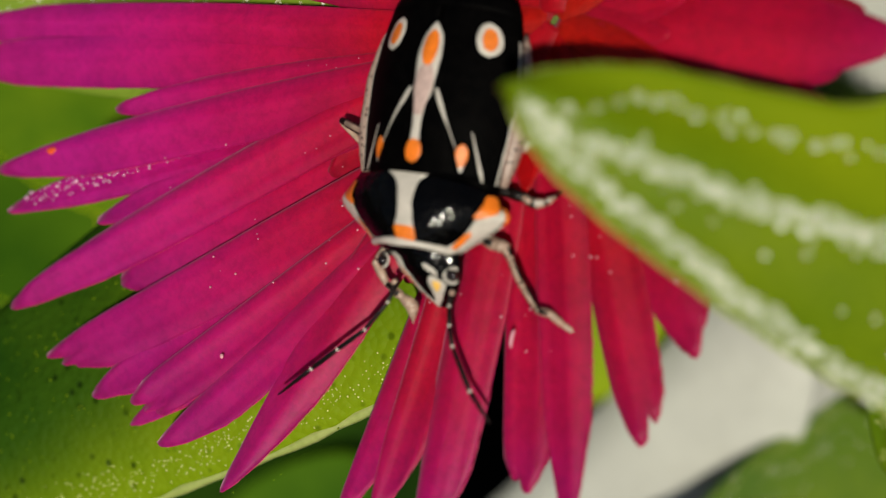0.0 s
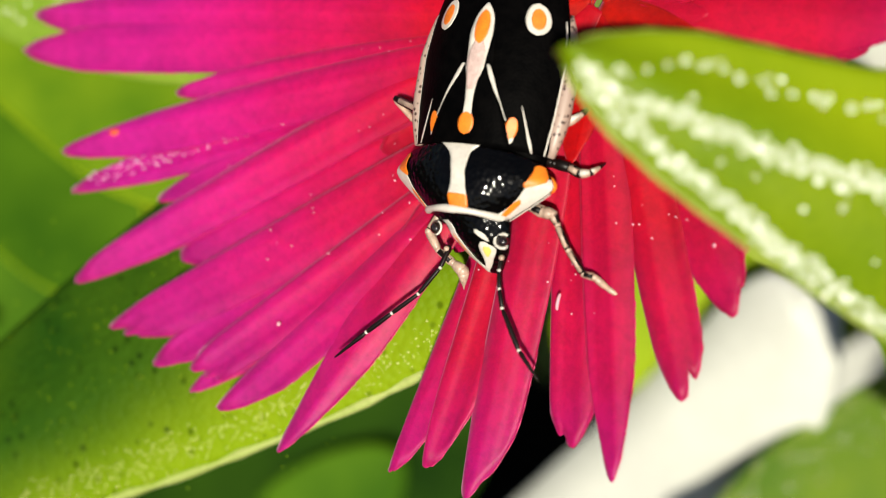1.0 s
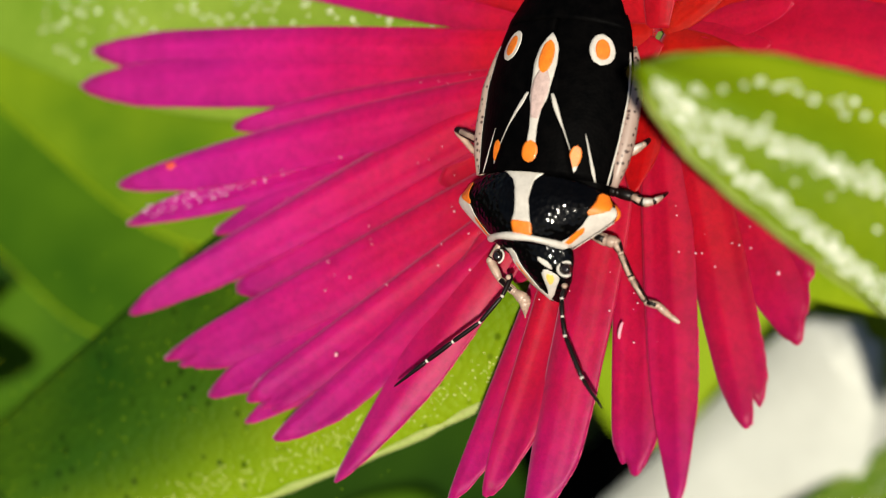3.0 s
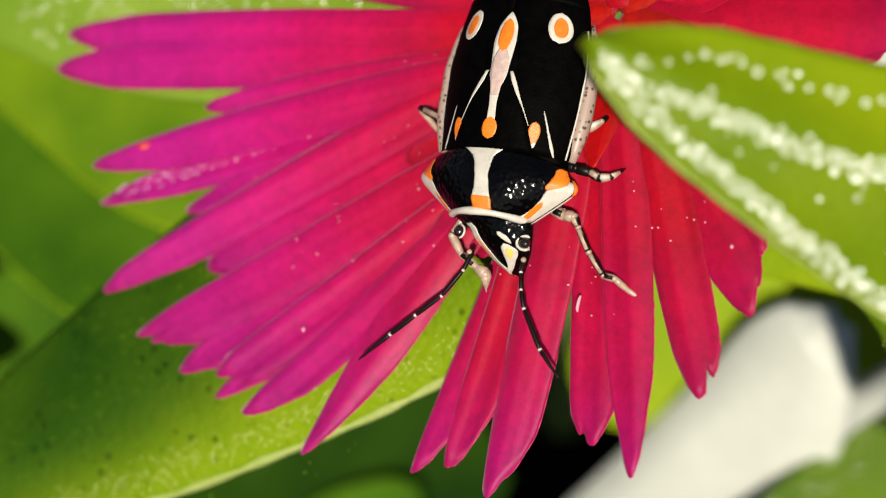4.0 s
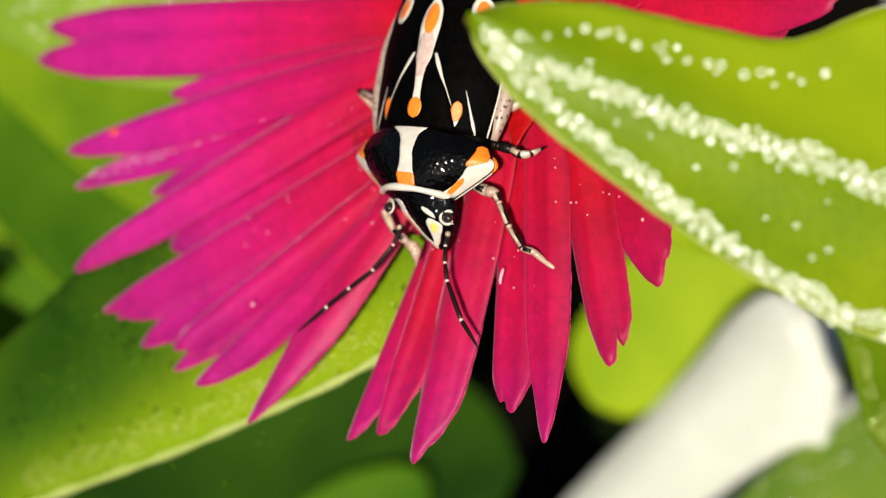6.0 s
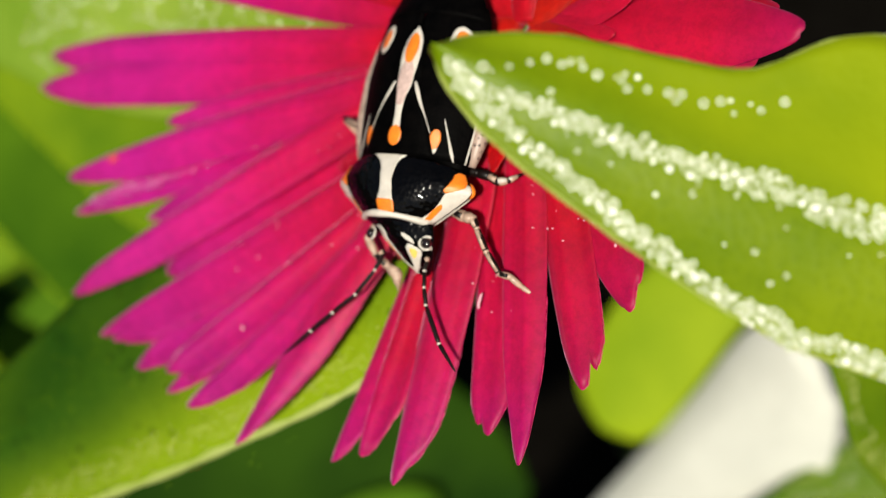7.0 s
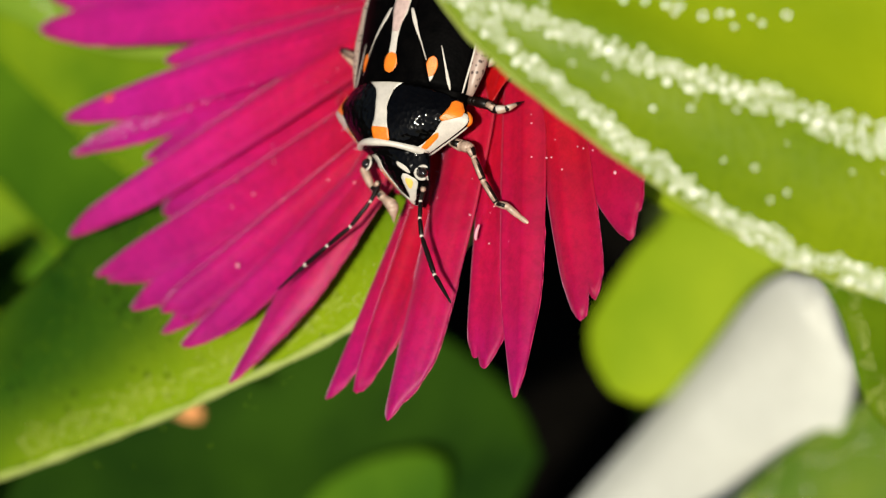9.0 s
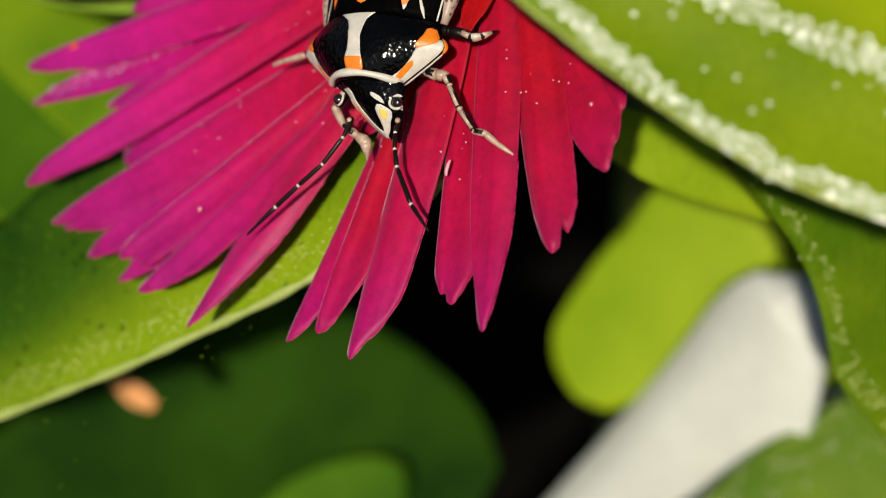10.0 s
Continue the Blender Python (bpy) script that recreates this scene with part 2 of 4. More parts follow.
LEAF_SOFT = leaf_material("leaf_mottled_green", (0.065, 0.155, 0.003), (0.21, 0.31, 0.007), 0.3, 0.6, 5200, 0.1)
STEM = plain("stem_green", (0.10, 0.14, 0.03), 0.5, 0.3)
WHITE = plain("chalky_white", (0.49, 0.495, 0.45), 0.7, 0.1, 250, 0, 0.00005)
# Near-black soil: the deep shade between the leaves is put into its colour.
SOIL = plain("shaded_soil", (0.004, 0.0035, 0.0028), 0.95, 0.5, 300, 0, 0.0005, 0.0)
BLACK = shell_material("shell_black", 0.0, 0.000006)
PITTED = shell_material("shell_black_pitted", 0.35, 0.00003, 9500)
BONE = plain("marking_white", (0.50, 0.46, 0.41), 0.42, 0.2, 5000, 0.1, 0.00001)
ORANGE = plain("marking_orange", (0.71, 0.165, 0.008), 0.42, 0.32, 5000, 0.15, 0.00001)
def margin_material():
    mat, n, l, bsdf = nodes_of("margin_pale")
    coord = n.new("ShaderNodeTexCoord").outputs["Object"]
    dots = n.new("ShaderNodeTexVoronoi")
    dots.inputs["Scale"].default_value = 9000
    l.new(coord, dots.inputs["Vector"])
    r = ramp_of(n, [(0.2, (0.05, 0.025, 0.02)), (0.38, (0.32, 0.23, 0.19))])
    l.new(dots.outputs["Distance"], r.inputs[0])
    l.new(r.outputs[0], bsdf.inputs["Base Color"])
    bsdf.inputs["Roughness"].default_value = 0.45
    return mat


MARGIN = margin_material()
BLUSH = plain("marking_pink", (0.46, 0.33, 0.30), 0.5, 0.3, 7000, 0.05, 0.00001)
YELLOW = plain("marking_yellow", (0.75, 0.45, 0.10), 0.42, 0.15, 5000, 0.15)
TAN = plain("leg_tan", (0.36, 0.25, 0.19), 0.4, 0.45, 6000, 0.1)
BROWN = plain("leg_brown", (0.005, 0.003, 0.0025), 0.4, 0.4, 6000, 0.05, 0, 0.2)
EYE = plain("eye_brown", (0.010, 0.005, 0.004), 0.15, 0.3, 9000, 0.8)
DRY = plain("dry_orange", (0.55, 0.24, 0.08), 0.7, 0.3, 600)

# ---- ground ----
def ground():
    verts, faces, n = [], [], 48
    for i in range(n + 1):
        for j in range(n + 1):
            u, v = 2 * i / n - 1, 2 * j / n - 1
            x, y = math.copysign(abs(u) ** 7, u) * 3e6 + u * 150, math.copysign(abs(v) ** 7, v) * 3e6 + v * 150
            near = max(0, 1 - math.hypot(x, y) / 400)
            verts.append((x, y, near * 3.0 * noise.noise((x * 0.08, y * 0.08, 0))))
    for i in range(n):
        for j in range(n):
            a = i * (n + 1) + j
            faces.append((a, a + n + 1, a + n + 2, a + 1))
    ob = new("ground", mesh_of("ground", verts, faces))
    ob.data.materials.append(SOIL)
    tagged(ob, "garden soil with deep shade put into its near-black colour", "soil", kind="structure")


ground()

# ---- flower ----
FLOWER_AT = (2.85, 5.34, 63.53)
FX, FY, FN = (0.85017, -0.24828, 0.46429), (0.0, 0.88183, 0.47156), (-0.5265, -0.4009, 0.7497)
flower = thing("flower", axes(FLOWER_AT, FX, FY, FN), "open magenta daisy-like succulent flower with red centre", "flower")


def dish(r):
    """Height of the flower's face at r from its centre."""
    return -0.55 + 0.55 * (r / 12) ** 2


def petal_face(length, width, seed, start=0.8, taper=2.2, lean=0.0, teeth=(), roll=0.0, cup=0.1):
    """A petal along x as a function of u (root to tip) and v (-1..1 across): its tip lies at the share lean of its width, teeth are (v, depth, reach)."""
    rnd = random.Random(seed)
    ph, curl, keel = rnd.uniform(0, 6), rnd.uniform(-0.1, 0.25), rnd.uniform(0.01, 0.045)
    small = [(rnd.uniform(-0.9, 0.9), rnd.uniform(0.02, 0.07), rnd.uniform(0.06, 0.14)) for _ in range(4)]

    def fn(u, v):
        hw = 0.5 * width * lerp([(0, 0.6), (0.2, 0.82), (0.4, 0.97), (0.6, 1.03), (0.8, 1.0), (0.95, 0.93), (1, 0.86)], u)
        away = abs(v - lean) / (1 + lean if v < lean else 1 - lean)
        end = length - taper * away ** 1.8 - sum(d * math.exp(-((v - c) / w) ** 2) for c, d, w in (*teeth, *small))
        x = start + (end - start) * u
        y = hw * (v - lean) + 0.02 * width * math.sin(5 * u + ph)
        z = dish(x) - cup * width * (v * v) * (0.4 + 0.6 * u) + keel * width * math.cos(4.2 * v + ph) * min(1, 3 * u)
        z += 0.004 * math.cos(13 * v + 2 * ph) * min(1, 3 * u) + roll * y + curl * max(0, u - 0.6) ** 2 + 0.05 * math.sin(3 * u + ph)
        return x, y, z

    return fn


def petal(angle, length, width, layer, skew=0.0, seed=0, edged=True, **shape):
    """One petal of the flower; skew: degrees by which it does not point straight at the centre."""
    fn = petal_face(length, width, seed, **shape)
    ob = part("petal", sheet(fn, 26, 20, 0.05), PETAL if length > 10.35 else PETAL_SHORT, flower)
    a, b = radians(angle), radians(angle - skew)
    ob.matrix_local = pose(length * (math.cos(a) - math.cos(b)) * MM, length * (math.sin(a) - math.sin(b)) * MM, layer * MM, 0, 0, angle - skew)
    if edged:
        line = [fn(u, 1) for u in np.linspace(0.78, 1, 14)] + [fn(1, v) for v in np.linspace(0.9, -0.9, 19)] + [fn(u, -1) for u in np.linspace(1, 0.78, 14)]
        line = [Vector(q) + Vector((0, 0, -0.03)) for q in line]
        part("petal_edge", tube(line, [0.004] + [0.007 + 0.004 * math.sin(2.1 * k + seed) for k in range(len(line) - 2)] + [0.004], 5), EDGE, ob, "thin pale translucent petal edge")
    return ob


def flower_parts():
    # the long petals over the broad leaf, from the top round to the lowest
    petal(172.3, 14.28, 1.12, 0.05, 1.2, 1, taper=1.6, lean=0.1, roll=-0.16)
    petal(175.6, 14.57, 1.15, -0.06, 2.2, 2, taper=1.5, lean=0.1, roll=-0.16)
    petal(-177.8, 10.37, 0.9, 0.0, 3.6, 3, taper=1.9, lean=0.2, roll=-0.16)
    petal(-173.8, 13.36, 1.12, 0.16, 1.8, 4, taper=2.2, roll=-0.06)
    petal(-170.0, 13.41, 0.85, -0.16, 2.5, 5, taper=1.9, lean=0.3)
    petal(-165.7, 11.2, 0.95, -0.2, 1.3, 6, taper=1.5)
    petal(-160.8, 13.65, 1.1, 0.1, -0.7, 7, taper=2.3, lean=0.3, roll=-0.12, cup=0.16)
    petal(-158.6, 11.2, 1.3, -0.42, 1.0, 8, taper=0.9)
    petal(-154.9, 13.14, 1.3, 0.06, 4.0, 9, taper=1.3, lean=-0.45, teeth=((-0.1, 0.3, 0.16), (0.35, 0.12, 0.1)), roll=-0.05)
    petal(-149.2, 12.6, 1.2, -0.1, 4.6, 10, taper=1.5, lean=-0.15, teeth=((0.5, 0.1, 0.1),))
    petal(-145.4, 11.75, 1.1, 0.1, 5.6, 11, taper=0.55, lean=-0.3, teeth=((0.1, 0.22, 0.14), (0.6, 0.15, 0.12)), roll=-0.08)
    petal(-144.6, 12.26, 0.8, -0.32, 8.1, 12, taper=1.5)
    petal(-140.1, 11.76, 1.12, 0.08, 3.9, 13, taper=1.5, lean=-0.45, roll=0.05)
    petal(-152.0, 10.2, 1.3, -0.55, 3.0, 14, taper=1.0)
    petal(-130.8, 11.31, 1.2, 0.1, -3.2, 15, taper=2.5, lean=-0.2)
    # the lower petals over the gap
    petal(-118.7, 10.32, 1.05, -0.14, -3.4, 16, taper=1.7, lean=-0.55, roll=0.08)
    petal(-114.1, 9.9, 1.1, 0.0, -4.6, 17, taper=1.5, lean=-0.4)
    petal(-107.7, 10.16, 1.2, 0.14, -4.0, 18, taper=1.4, lean=-0.45, teeth=((0.15, 0.12, 0.12),), cup=0.14)
    petal(-95.4, 8.8, 1.05, -0.08, -3.4, 19, taper=0.7, lean=0.1, teeth=((-0.25, 0.2, 0.12),))
    petal(-89.2, 9.44, 1.05, 0.1, -1.2, 20, taper=2.0, lean=-0.05)
    # those towards the front leaf
    petal(-79.3, 8.14, 1.12, 0.0, 0.6, 21, taper=0.9, lean=-0.1, teeth=((0.3, 0.4, 0.12),))
    petal(-68.8, 6.95, 1.25, -0.08, -3.0, 22, taper=1.0, lean=-0.3, teeth=((0.4, 0.1, 0.1),))
    petal(-62.0, 6.0, 1.2, -0.2, -6.0, 23, taper=1.0)
    # the rest of the ring, behind the front leaf and the bug
    rest = [(-53, 6.6, 1.5), (-42, 7.0, 1.5), (-29.5, 7.14, 1.6), (-12, 6.7, 1.9), (4, 7.4, 1.7), (22, 8.2, 1.7), (42, 9, 1.7), (62, 9.6, 1.7), (84, 10.2, 1.7), (106, 11, 1.6), (128, 12, 1.6), (136, 13, 1.4), (145, 13.5, 1.3), (153, 13.2, 1.2), (160.5, 13.0, 1.15)]
    for i, (angle, length, width) in enumerate(rest):
        petal(angle, length, width, 0.05 if i % 2 else -0.08, 0, 40 + i, edged=False)
    # a ring of shorter petals behind fills the gaps near the centre
    for i in range(36):
        petal(i * 10 + 3, 5.2 + 0.7 * math.sin(i * 2.1) ** 2, 1.25, -0.3, 0, 300 + i, edged=False, taper=1.0)
    # short upright petals close the red centre
    for i in range(22):
        ob = petal(i * 360 / 22, 2.9 + 0.5 * math.sin(i * 1.7), 0.8, 0.12 + 0.05 * (i % 3), 0, 500 + i, edged=False, start=0.05, taper=0.8)
        ob.matrix_local = pose(0, 0, (0.12 + 0.05 * (i % 3)) * MM, 0, -6, i * 360 / 22)
    cup = [(0, 0, -6), (0, 0, -4), (0, 0, -2.4), (0, 0, -1.5), (0, 0, -0.7)]
    part("calyx", tube(cup, (0.8, 1.6, 2.0, 1.6, 0.9), 16), STEM, flower, "fleshy green calyx under the petals")


flower_parts()

# ---- bug ----
BUG_AT = (0.551, 2.582, 61.554)
bug = thing("bug", axes(BUG_AT, (-0.8464, 0.4147, -0.3342), (-0.1802, -0.8135, -0.553), (-0.5012, -0.4078, 0.7632)),
            "black shield bug with orange and white markings on flower", "bug")


def shield(x, v):
    """The pronotum: x in -1..1 across, v 0 at its rear edge to 1 at the head."""
    hw = lerp([(0, 1.56), (0.1, 1.63), (0.22, 1.74), (0.3, 1.80), (0.36, 1.80), (0.45, 1.72), (0.6, 1.50), (0.8, 1.18), (0.92, 0.99), (1.0, 0.86)], v)
    y = -0.45 + 1.4 * v - 0.14 * (1 - v) * x * x * -1.6 - 0.02 * x * x * v
    zc = lerp([(0, 0.56), (0.35, 0.70), (0.7, 0.72), (0.88, 0.64), (1, 0.5)], v)
    return 0.965 * hw * x, y, zc * (1 - abs(x) ** 2.3) - 0.05 * v * abs(x)


def back(x, v):
    """The folded wings: x in -1..1 across, v 0 at the shield to 1 at the tail."""
    hw = lerp([(0, 1.5), (0.2, 1.6), (0.42, 1.64), (0.58, 1.55), (0.74, 1.38), (0.86, 1.12), (0.97, 0.75), (1, 0.4)], v)
    zc = lerp([(0, 0.58), (0.25, 0.66), (0.5, 0.6), (0.75, 0.42), (1, 0.1)], v)
    return 0.97 * hw * x, -0.42 - 4.25 * v + 0.22 * v * (1 - x * x) * -0.4, zc * (1 - abs(x) ** 2.4) - 0.1 * abs(x)


def patch(surface, rows, lift=0.018, nu=14, nv=8, closed=True):
    """A thin raised mark on a surface; rows of (v, from, to) along it."""
    vs = [r[0] for r in rows]

    def fn(s, t):
        v = vs[0] + (vs[-1] - vs[0]) * s
        a, b = float(np.interp(v, vs, [r[1] for r in rows])), float(np.interp(v, vs, [r[2] for r in rows]))
        x, y, z = surface(a + (b - a) * (t + 1) / 2, v)
        return x, y, z + lift
    return sheet(fn, nu, nv, 0.03)


def oval(surface, cx, cv, rx, rv, lift=0.02):
    rows = []
    for k in range(9):
        a = math.pi * k / 8
        rows.append((cv - rv * math.cos(a), cx - rx * math.sin(a) - 0.002, cx + rx * math.sin(a) + 0.002))
    return patch(surface, rows, lift, 14, 8)


def bug_body():
    belly = []
    for k in range(13):
        a = k / 12
        belly.append((0, 1.0 - 5.2 * a, -0.25))
    verts, faces = tube([(0, y, z) for _, y, z in belly], [0.5, 0.8, 1.0, 1.1, 1.15, 1.2, 1.2, 1.15, 1.05, 0.9, 0.7, 0.45, 0.2], 14)
    verts = [(x * 1.25, y, -0.3 + (z + 0.25) * 0.42) for x, y, z in verts]
    part("abdomen", (verts, faces), BLACK, bug)
    pron = part("pronotum", sheet(lambda u, v: shield(v, u), 18, 28, 0.25), PITTED, bug, "glossy black shield with white stripe and orange spots")
    marks = [
        (BONE, patch(shield, [(0.0, -0.24, 0.36), (0.05, -0.18, 0.28), (0.13, -0.115, 0.18), (0.25, -0.10, 0.11), (0.42, -0.10, 0.07), (0.62, -0.17, 0.055), (0.75, -0.24, 0.09)], 0.018, 22)),
        (ORANGE, patch(shield, [(0.72, -0.21, 0.07), (0.75, -0.25, 0.10), (0.82, -0.28, 0.085), (0.88, -0.31, 0.07), (0.92, -0.26, 0.04)], 0.024)),
        (BONE, tube([(x, y, z + 0.0) for x, y, z in (shield(a, 0.955 - 0.03 * (1 - a * a)) for a in np.linspace(-0.97, 0.97, 25))], [0.05] + [0.078 + 0.012 * math.cos(k * 0.52) for k in range(23)] + [0.05], 8)),
    ]
    for s in (-1, 1):
        side = lambda rows: [(v, min(a * s, b * s), max(a * s, b * s)) for v, a, b in rows]
        marks.append((BONE, patch(shield, side([(0.22, 0.97, 1.0), (0.3, 0.90, 1.0), (0.4, 0.80, 1.0), (0.5, 0.79, 1.0), (0.6, 0.82, 1.0), (0.75, 0.84, 1.0), (0.88, 0.82, 1.0), (0.95, 0.75, 1.0)]), 0.02)))
        marks.append((ORANGE, patch(shield, side([(0.03, 0.94, 1.0), (0.08, 0.88, 1.0), (0.18, 0.84, 0.99), (0.3, 0.78, 0.94), (0.42, 0.75, 0.84), (0.46, 0.78, 0.80)]), 0.03)))
        marks.append((ORANGE, patch(shield, side([(0.64, 0.85, 0.87), (0.7, 0.84, 0.91), (0.8, 0.84, 0.92), (0.9, 0.85, 0.93), (0.93, 0.87, 0.91)]), 0.03)))
    for mat, data in marks:
        part("marking", data, mat, pron)
    for s in (-1, 1):
        rim = [shield(s, v) for v in np.linspace(0.3, 0.98, 10)]
        part("marking", tube([(x - s * 0.05, y, z - 0.08) for x, y, z in rim], [0.02] + [0.036] * 8 + [0.02], 10), BONE, pron)
        rim = [shield(s, v) for v in np.linspace(0.16, 0.42, 7)]
        part("marking", tube([(x - s * 0.045, y, z - 0.07) for x, y, z in rim], [0.03, 0.06, 0.075, 0.08, 0.075, 0.06, 0.03], 10), ORANGE, pron)
    for s in (-1, 1):
        edge = [back(s * 1.0, v) for v in np.linspace(0.0, 0.66, 12)]
        part("wing_margin", tube([(x + s * 0.01, y, z - 0.12) for x, y, z in edge], [0.08, 0.13, 0.17, 0.18, 0.18, 0.17, 0.16, 0.15, 0.13, 0.11, 0.08, 0.03], 12), MARGIN, bug, "pale wing margin with tiny dark dots")
        wing = part("wing_case", sheet(lambda u, v: back(s * (0.02 + 0.49 * (v + 1)), u * 0.8), 22, 12, 0.12), BLACK, bug)
        m = [(BONE, oval(back, s * 0.66, 0.60, 0.15, 0.075)), (ORANGE, oval(back, s * 0.67, 0.60, 0.085, 0.05, 0.03)),
             (ORANGE, oval(back, s * 0.57, 0.095, 0.07, 0.05)), (BONE, oval(back, s * 0.56, 0.055, 0.055, 0.035, 0.016)),
             (BONE, patch(back, [(v, *sorted((s * 0.965, s * 0.98))) for v in (0.0, 0.2, 0.5, 0.62)], 0.016, 14, 3)),
             (BONE, patch(back, [(0.0, *sorted((s * 0.835, s * 0.85))), (0.04, *sorted((s * 0.78, s * 0.82))), (0.1, *sorted((s * 0.725, s * 0.75))), (0.2, *sorted((s * 0.63, s * 0.64)))], 0.02, 10, 3)),
             (BONE, patch(back, [(0.12, *sorted((s * 0.50, s * 0.507))), (0.2, *sorted((s * 0.385, s * 0.40))), (0.26, *sorted((s * 0.28, s * 0.325))), (0.31, *sorted((s * 0.2, s * 0.265))), (0.36, *sorted((s * 0.15, s * 0.19)))], 0.058, 16, 3))]
        for mat, data in m:
            part("marking", data, mat, wing)
    part("membrane", sheet(lambda u, v: back(v * 0.98, 0.72 + 0.28 * u)[:2] + (back(v * 0.98, 0.72 + 0.28 * u)[2] + 0.03,), 10, 14, 0.05), BLACK, bug, "dark wing membrane")
    scut = part("scutellum", patch(back, [(0.0, -0.62, 0.62), (0.15, -0.45, 0.45), (0.3, -0.24, 0.24), (0.5, -0.2, 0.2), (0.62, -0.13, 0.13), (0.66, -0.02, 0.02)], 0.05, 24, 12), BLACK, bug)
    part("marking", patch(back, [(0.08, -0.07, 0.07), (0.2, -0.05, 0.05), (0.29, -0.075, 0.075), (0.33, -0.12, 0.12), (0.4, -0.13, 0.13), (0.5, -0.16, 0.16), (0.58, -0.135, 0.135), (0.625, -0.06, 0.06), (0.645, -0.01, 0.01)], 0.07, 22, 8), BONE, scut)
    part("marking", patch(back, [(0.24, -0.05, 0.05), (0.3, -0.085, 0.085), (0.36, -0.12, 0.12), (0.42, -0.11, 0.11), (0.47, -0.05, 0.05)], 0.08, 14, 6), BLUSH, scut, "pinkish mottled zone of the stripe")
    part("marking", oval(back, 0, 0.09, 0.11, 0.05, 0.085), ORANGE, scut)
    part("marking", oval(back, 0, 0.53, 0.1, 0.08, 0.085), ORANGE, scut)
    # head
    def hd(x, v):
        # the head is turned a little to one side
        hw = lerp([(0, 0.86), (0.1, 0.80), (0.22, 0.70), (0.4, 0.62), (0.53, 0.55), (0.7, 0.42), (0.8, 0.33), (0.92, 0.20), (1, 0.06)], v)
        mid = lerp([(0, -0.08), (0.22, -0.28), (0.6, -0.38), (1, -0.43)], v)
        return mid + hw * x, 0.9 + 0.98 * v, lerp([(0, 0.38), (0.4, 0.22), (0.75, -0.1), (1, -0.45)], v) - 0.3 * x * x
    head = part("head", sheet(lambda u, v: hd(v, u), 18, 14, 0.4), PITTED, bug)
    # cream line with an orange core down one cheek; a yellow-hearted blotch beside the other
    part("marking", patch(hd, [(0.14, 0.62, 0.86), (0.35, 0.66, 1.0), (0.6, 0.62, 1.0), (0.85, 0.40, 1.0), (0.93, -0.2, 1.0), (1, -0.8, 1.0)], 0.02, 14, 4), BONE, head)
    part("marking", patch(hd, [(0.38, 0.84, 0.90), (0.5, 0.80, 0.92), (0.66, 0.80, 0.90), (0.74, 0.82, 0.86)], 0.03, 8, 3), ORANGE, head)
    part("marking", patch(hd, [(0.48, -0.35, -0.22), (0.56, -0.68, -0.06), (0.66, -0.68, -0.08), (0.76, -0.62, -0.15), (0.88, -0.55, -0.15), (0.96, -0.4, 0.2)], 0.022, 14, 6), BONE, head)
    part("marking", patch(hd, [(0.56, -0.48, -0.28), (0.62, -0.54, -0.22), (0.68, -0.50, -0.26), (0.74, -0.42, -0.34)], 0.036, 10, 6), YELLOW, head)
    part("marking", patch(hd, [(0.27, -0.18, -0.10), (0.33, -0.38, -0.08), (0.40, -0.48, -0.22), (0.46, -0.50, -0.42)], 0.024, 8, 5), BONE, head)
    for s, (ex, ey, ez), knob in ((-1, (-0.88, 1.3, 0.03), (-0.80, 1.6, -0.2)), (1, (0.64, 1.2, 0.0), (0.46, 1.56, -0.25))):
        part("cheek", patch(hd, [(0.30, *sorted((s * 0.86, s * 0.92))), (0.42, *sorted((s * 0.88, s * 0.99))), (0.52, *sorted((s * 0.93, s * 1.0)))], 0.03, 8, 4), BONE, head)
        eye = part("eye", ball(0.115, (1.0, 1.0, 0.8), (ex, ey, ez), 16, 10), EYE, head, "dark glossy domed eye edged in cream")
        arc = [(ex - s * 0.15 * math.sin(a), ey - 0.14 * math.cos(a), ez + 0.01 + 0.04 * math.sin(a)) for a in np.linspace(-0.2 + 0.4 * s, 3.4 - 0.5 * s, 16)]
        part("eye_ring", tube(arc, [0.012] + [0.026 - 0.004 * s] * 14 + [0.012], 7), BONE, eye)
        part("knob", ball(0.06, (1, 1, 0.9), knob, 10, 7), TAN, head, "pale knob at the antenna's base")


def limb(name, joints, radii, mats, label, ring):
    """A jointed leg or feeler: one part, each segment a sub-part; the origin is its first joint."""
    base = Vector(joints[0])
    radii = [0.8 * r for r in radii] if name == "leg" else radii
    data = tube([(0, 0, 0.0), tuple(Vector((0.02, 0.02, 0.02)))], (radii[0] * 0.9, radii[0] * 0.8), 6)
    root = part(name, data, BROWN, bug, label)
    root.location = base * MM
    for i in range(len(joints) - 1):
        a, b = Vector(joints[i]) - base, Vector(joints[i + 1]) - base
        c = a.lerp(b, 0.5)
        r0, r1 = radii[i], radii[i + 1]
        seg = part("segment", tube([a, a.lerp(b, 0.12), c, a.lerp(b, 0.88), b], (r0 * 0.6, r0, (r0 + r1) / 2 * 1.08, r1 * 1.05, r1 * 0.7), 8), mats[i % len(mats)][0], root)
        if mats[i % len(mats)][1]:
            part("stripe", tube([a.lerp(b, 0.1) + Vector((0, 0, r0 * 0.5)), a.lerp(b, 0.9) + Vector((0, 0, r1 * 0.5))], (r0 * 0.76, r1 * 0.76), 6), mats[i % len(mats)][1], seg)
        if i:
            part("joint", ball(r0 * 0.95, at=tuple(a), nu=8, nv=6), ring, root)
    return root


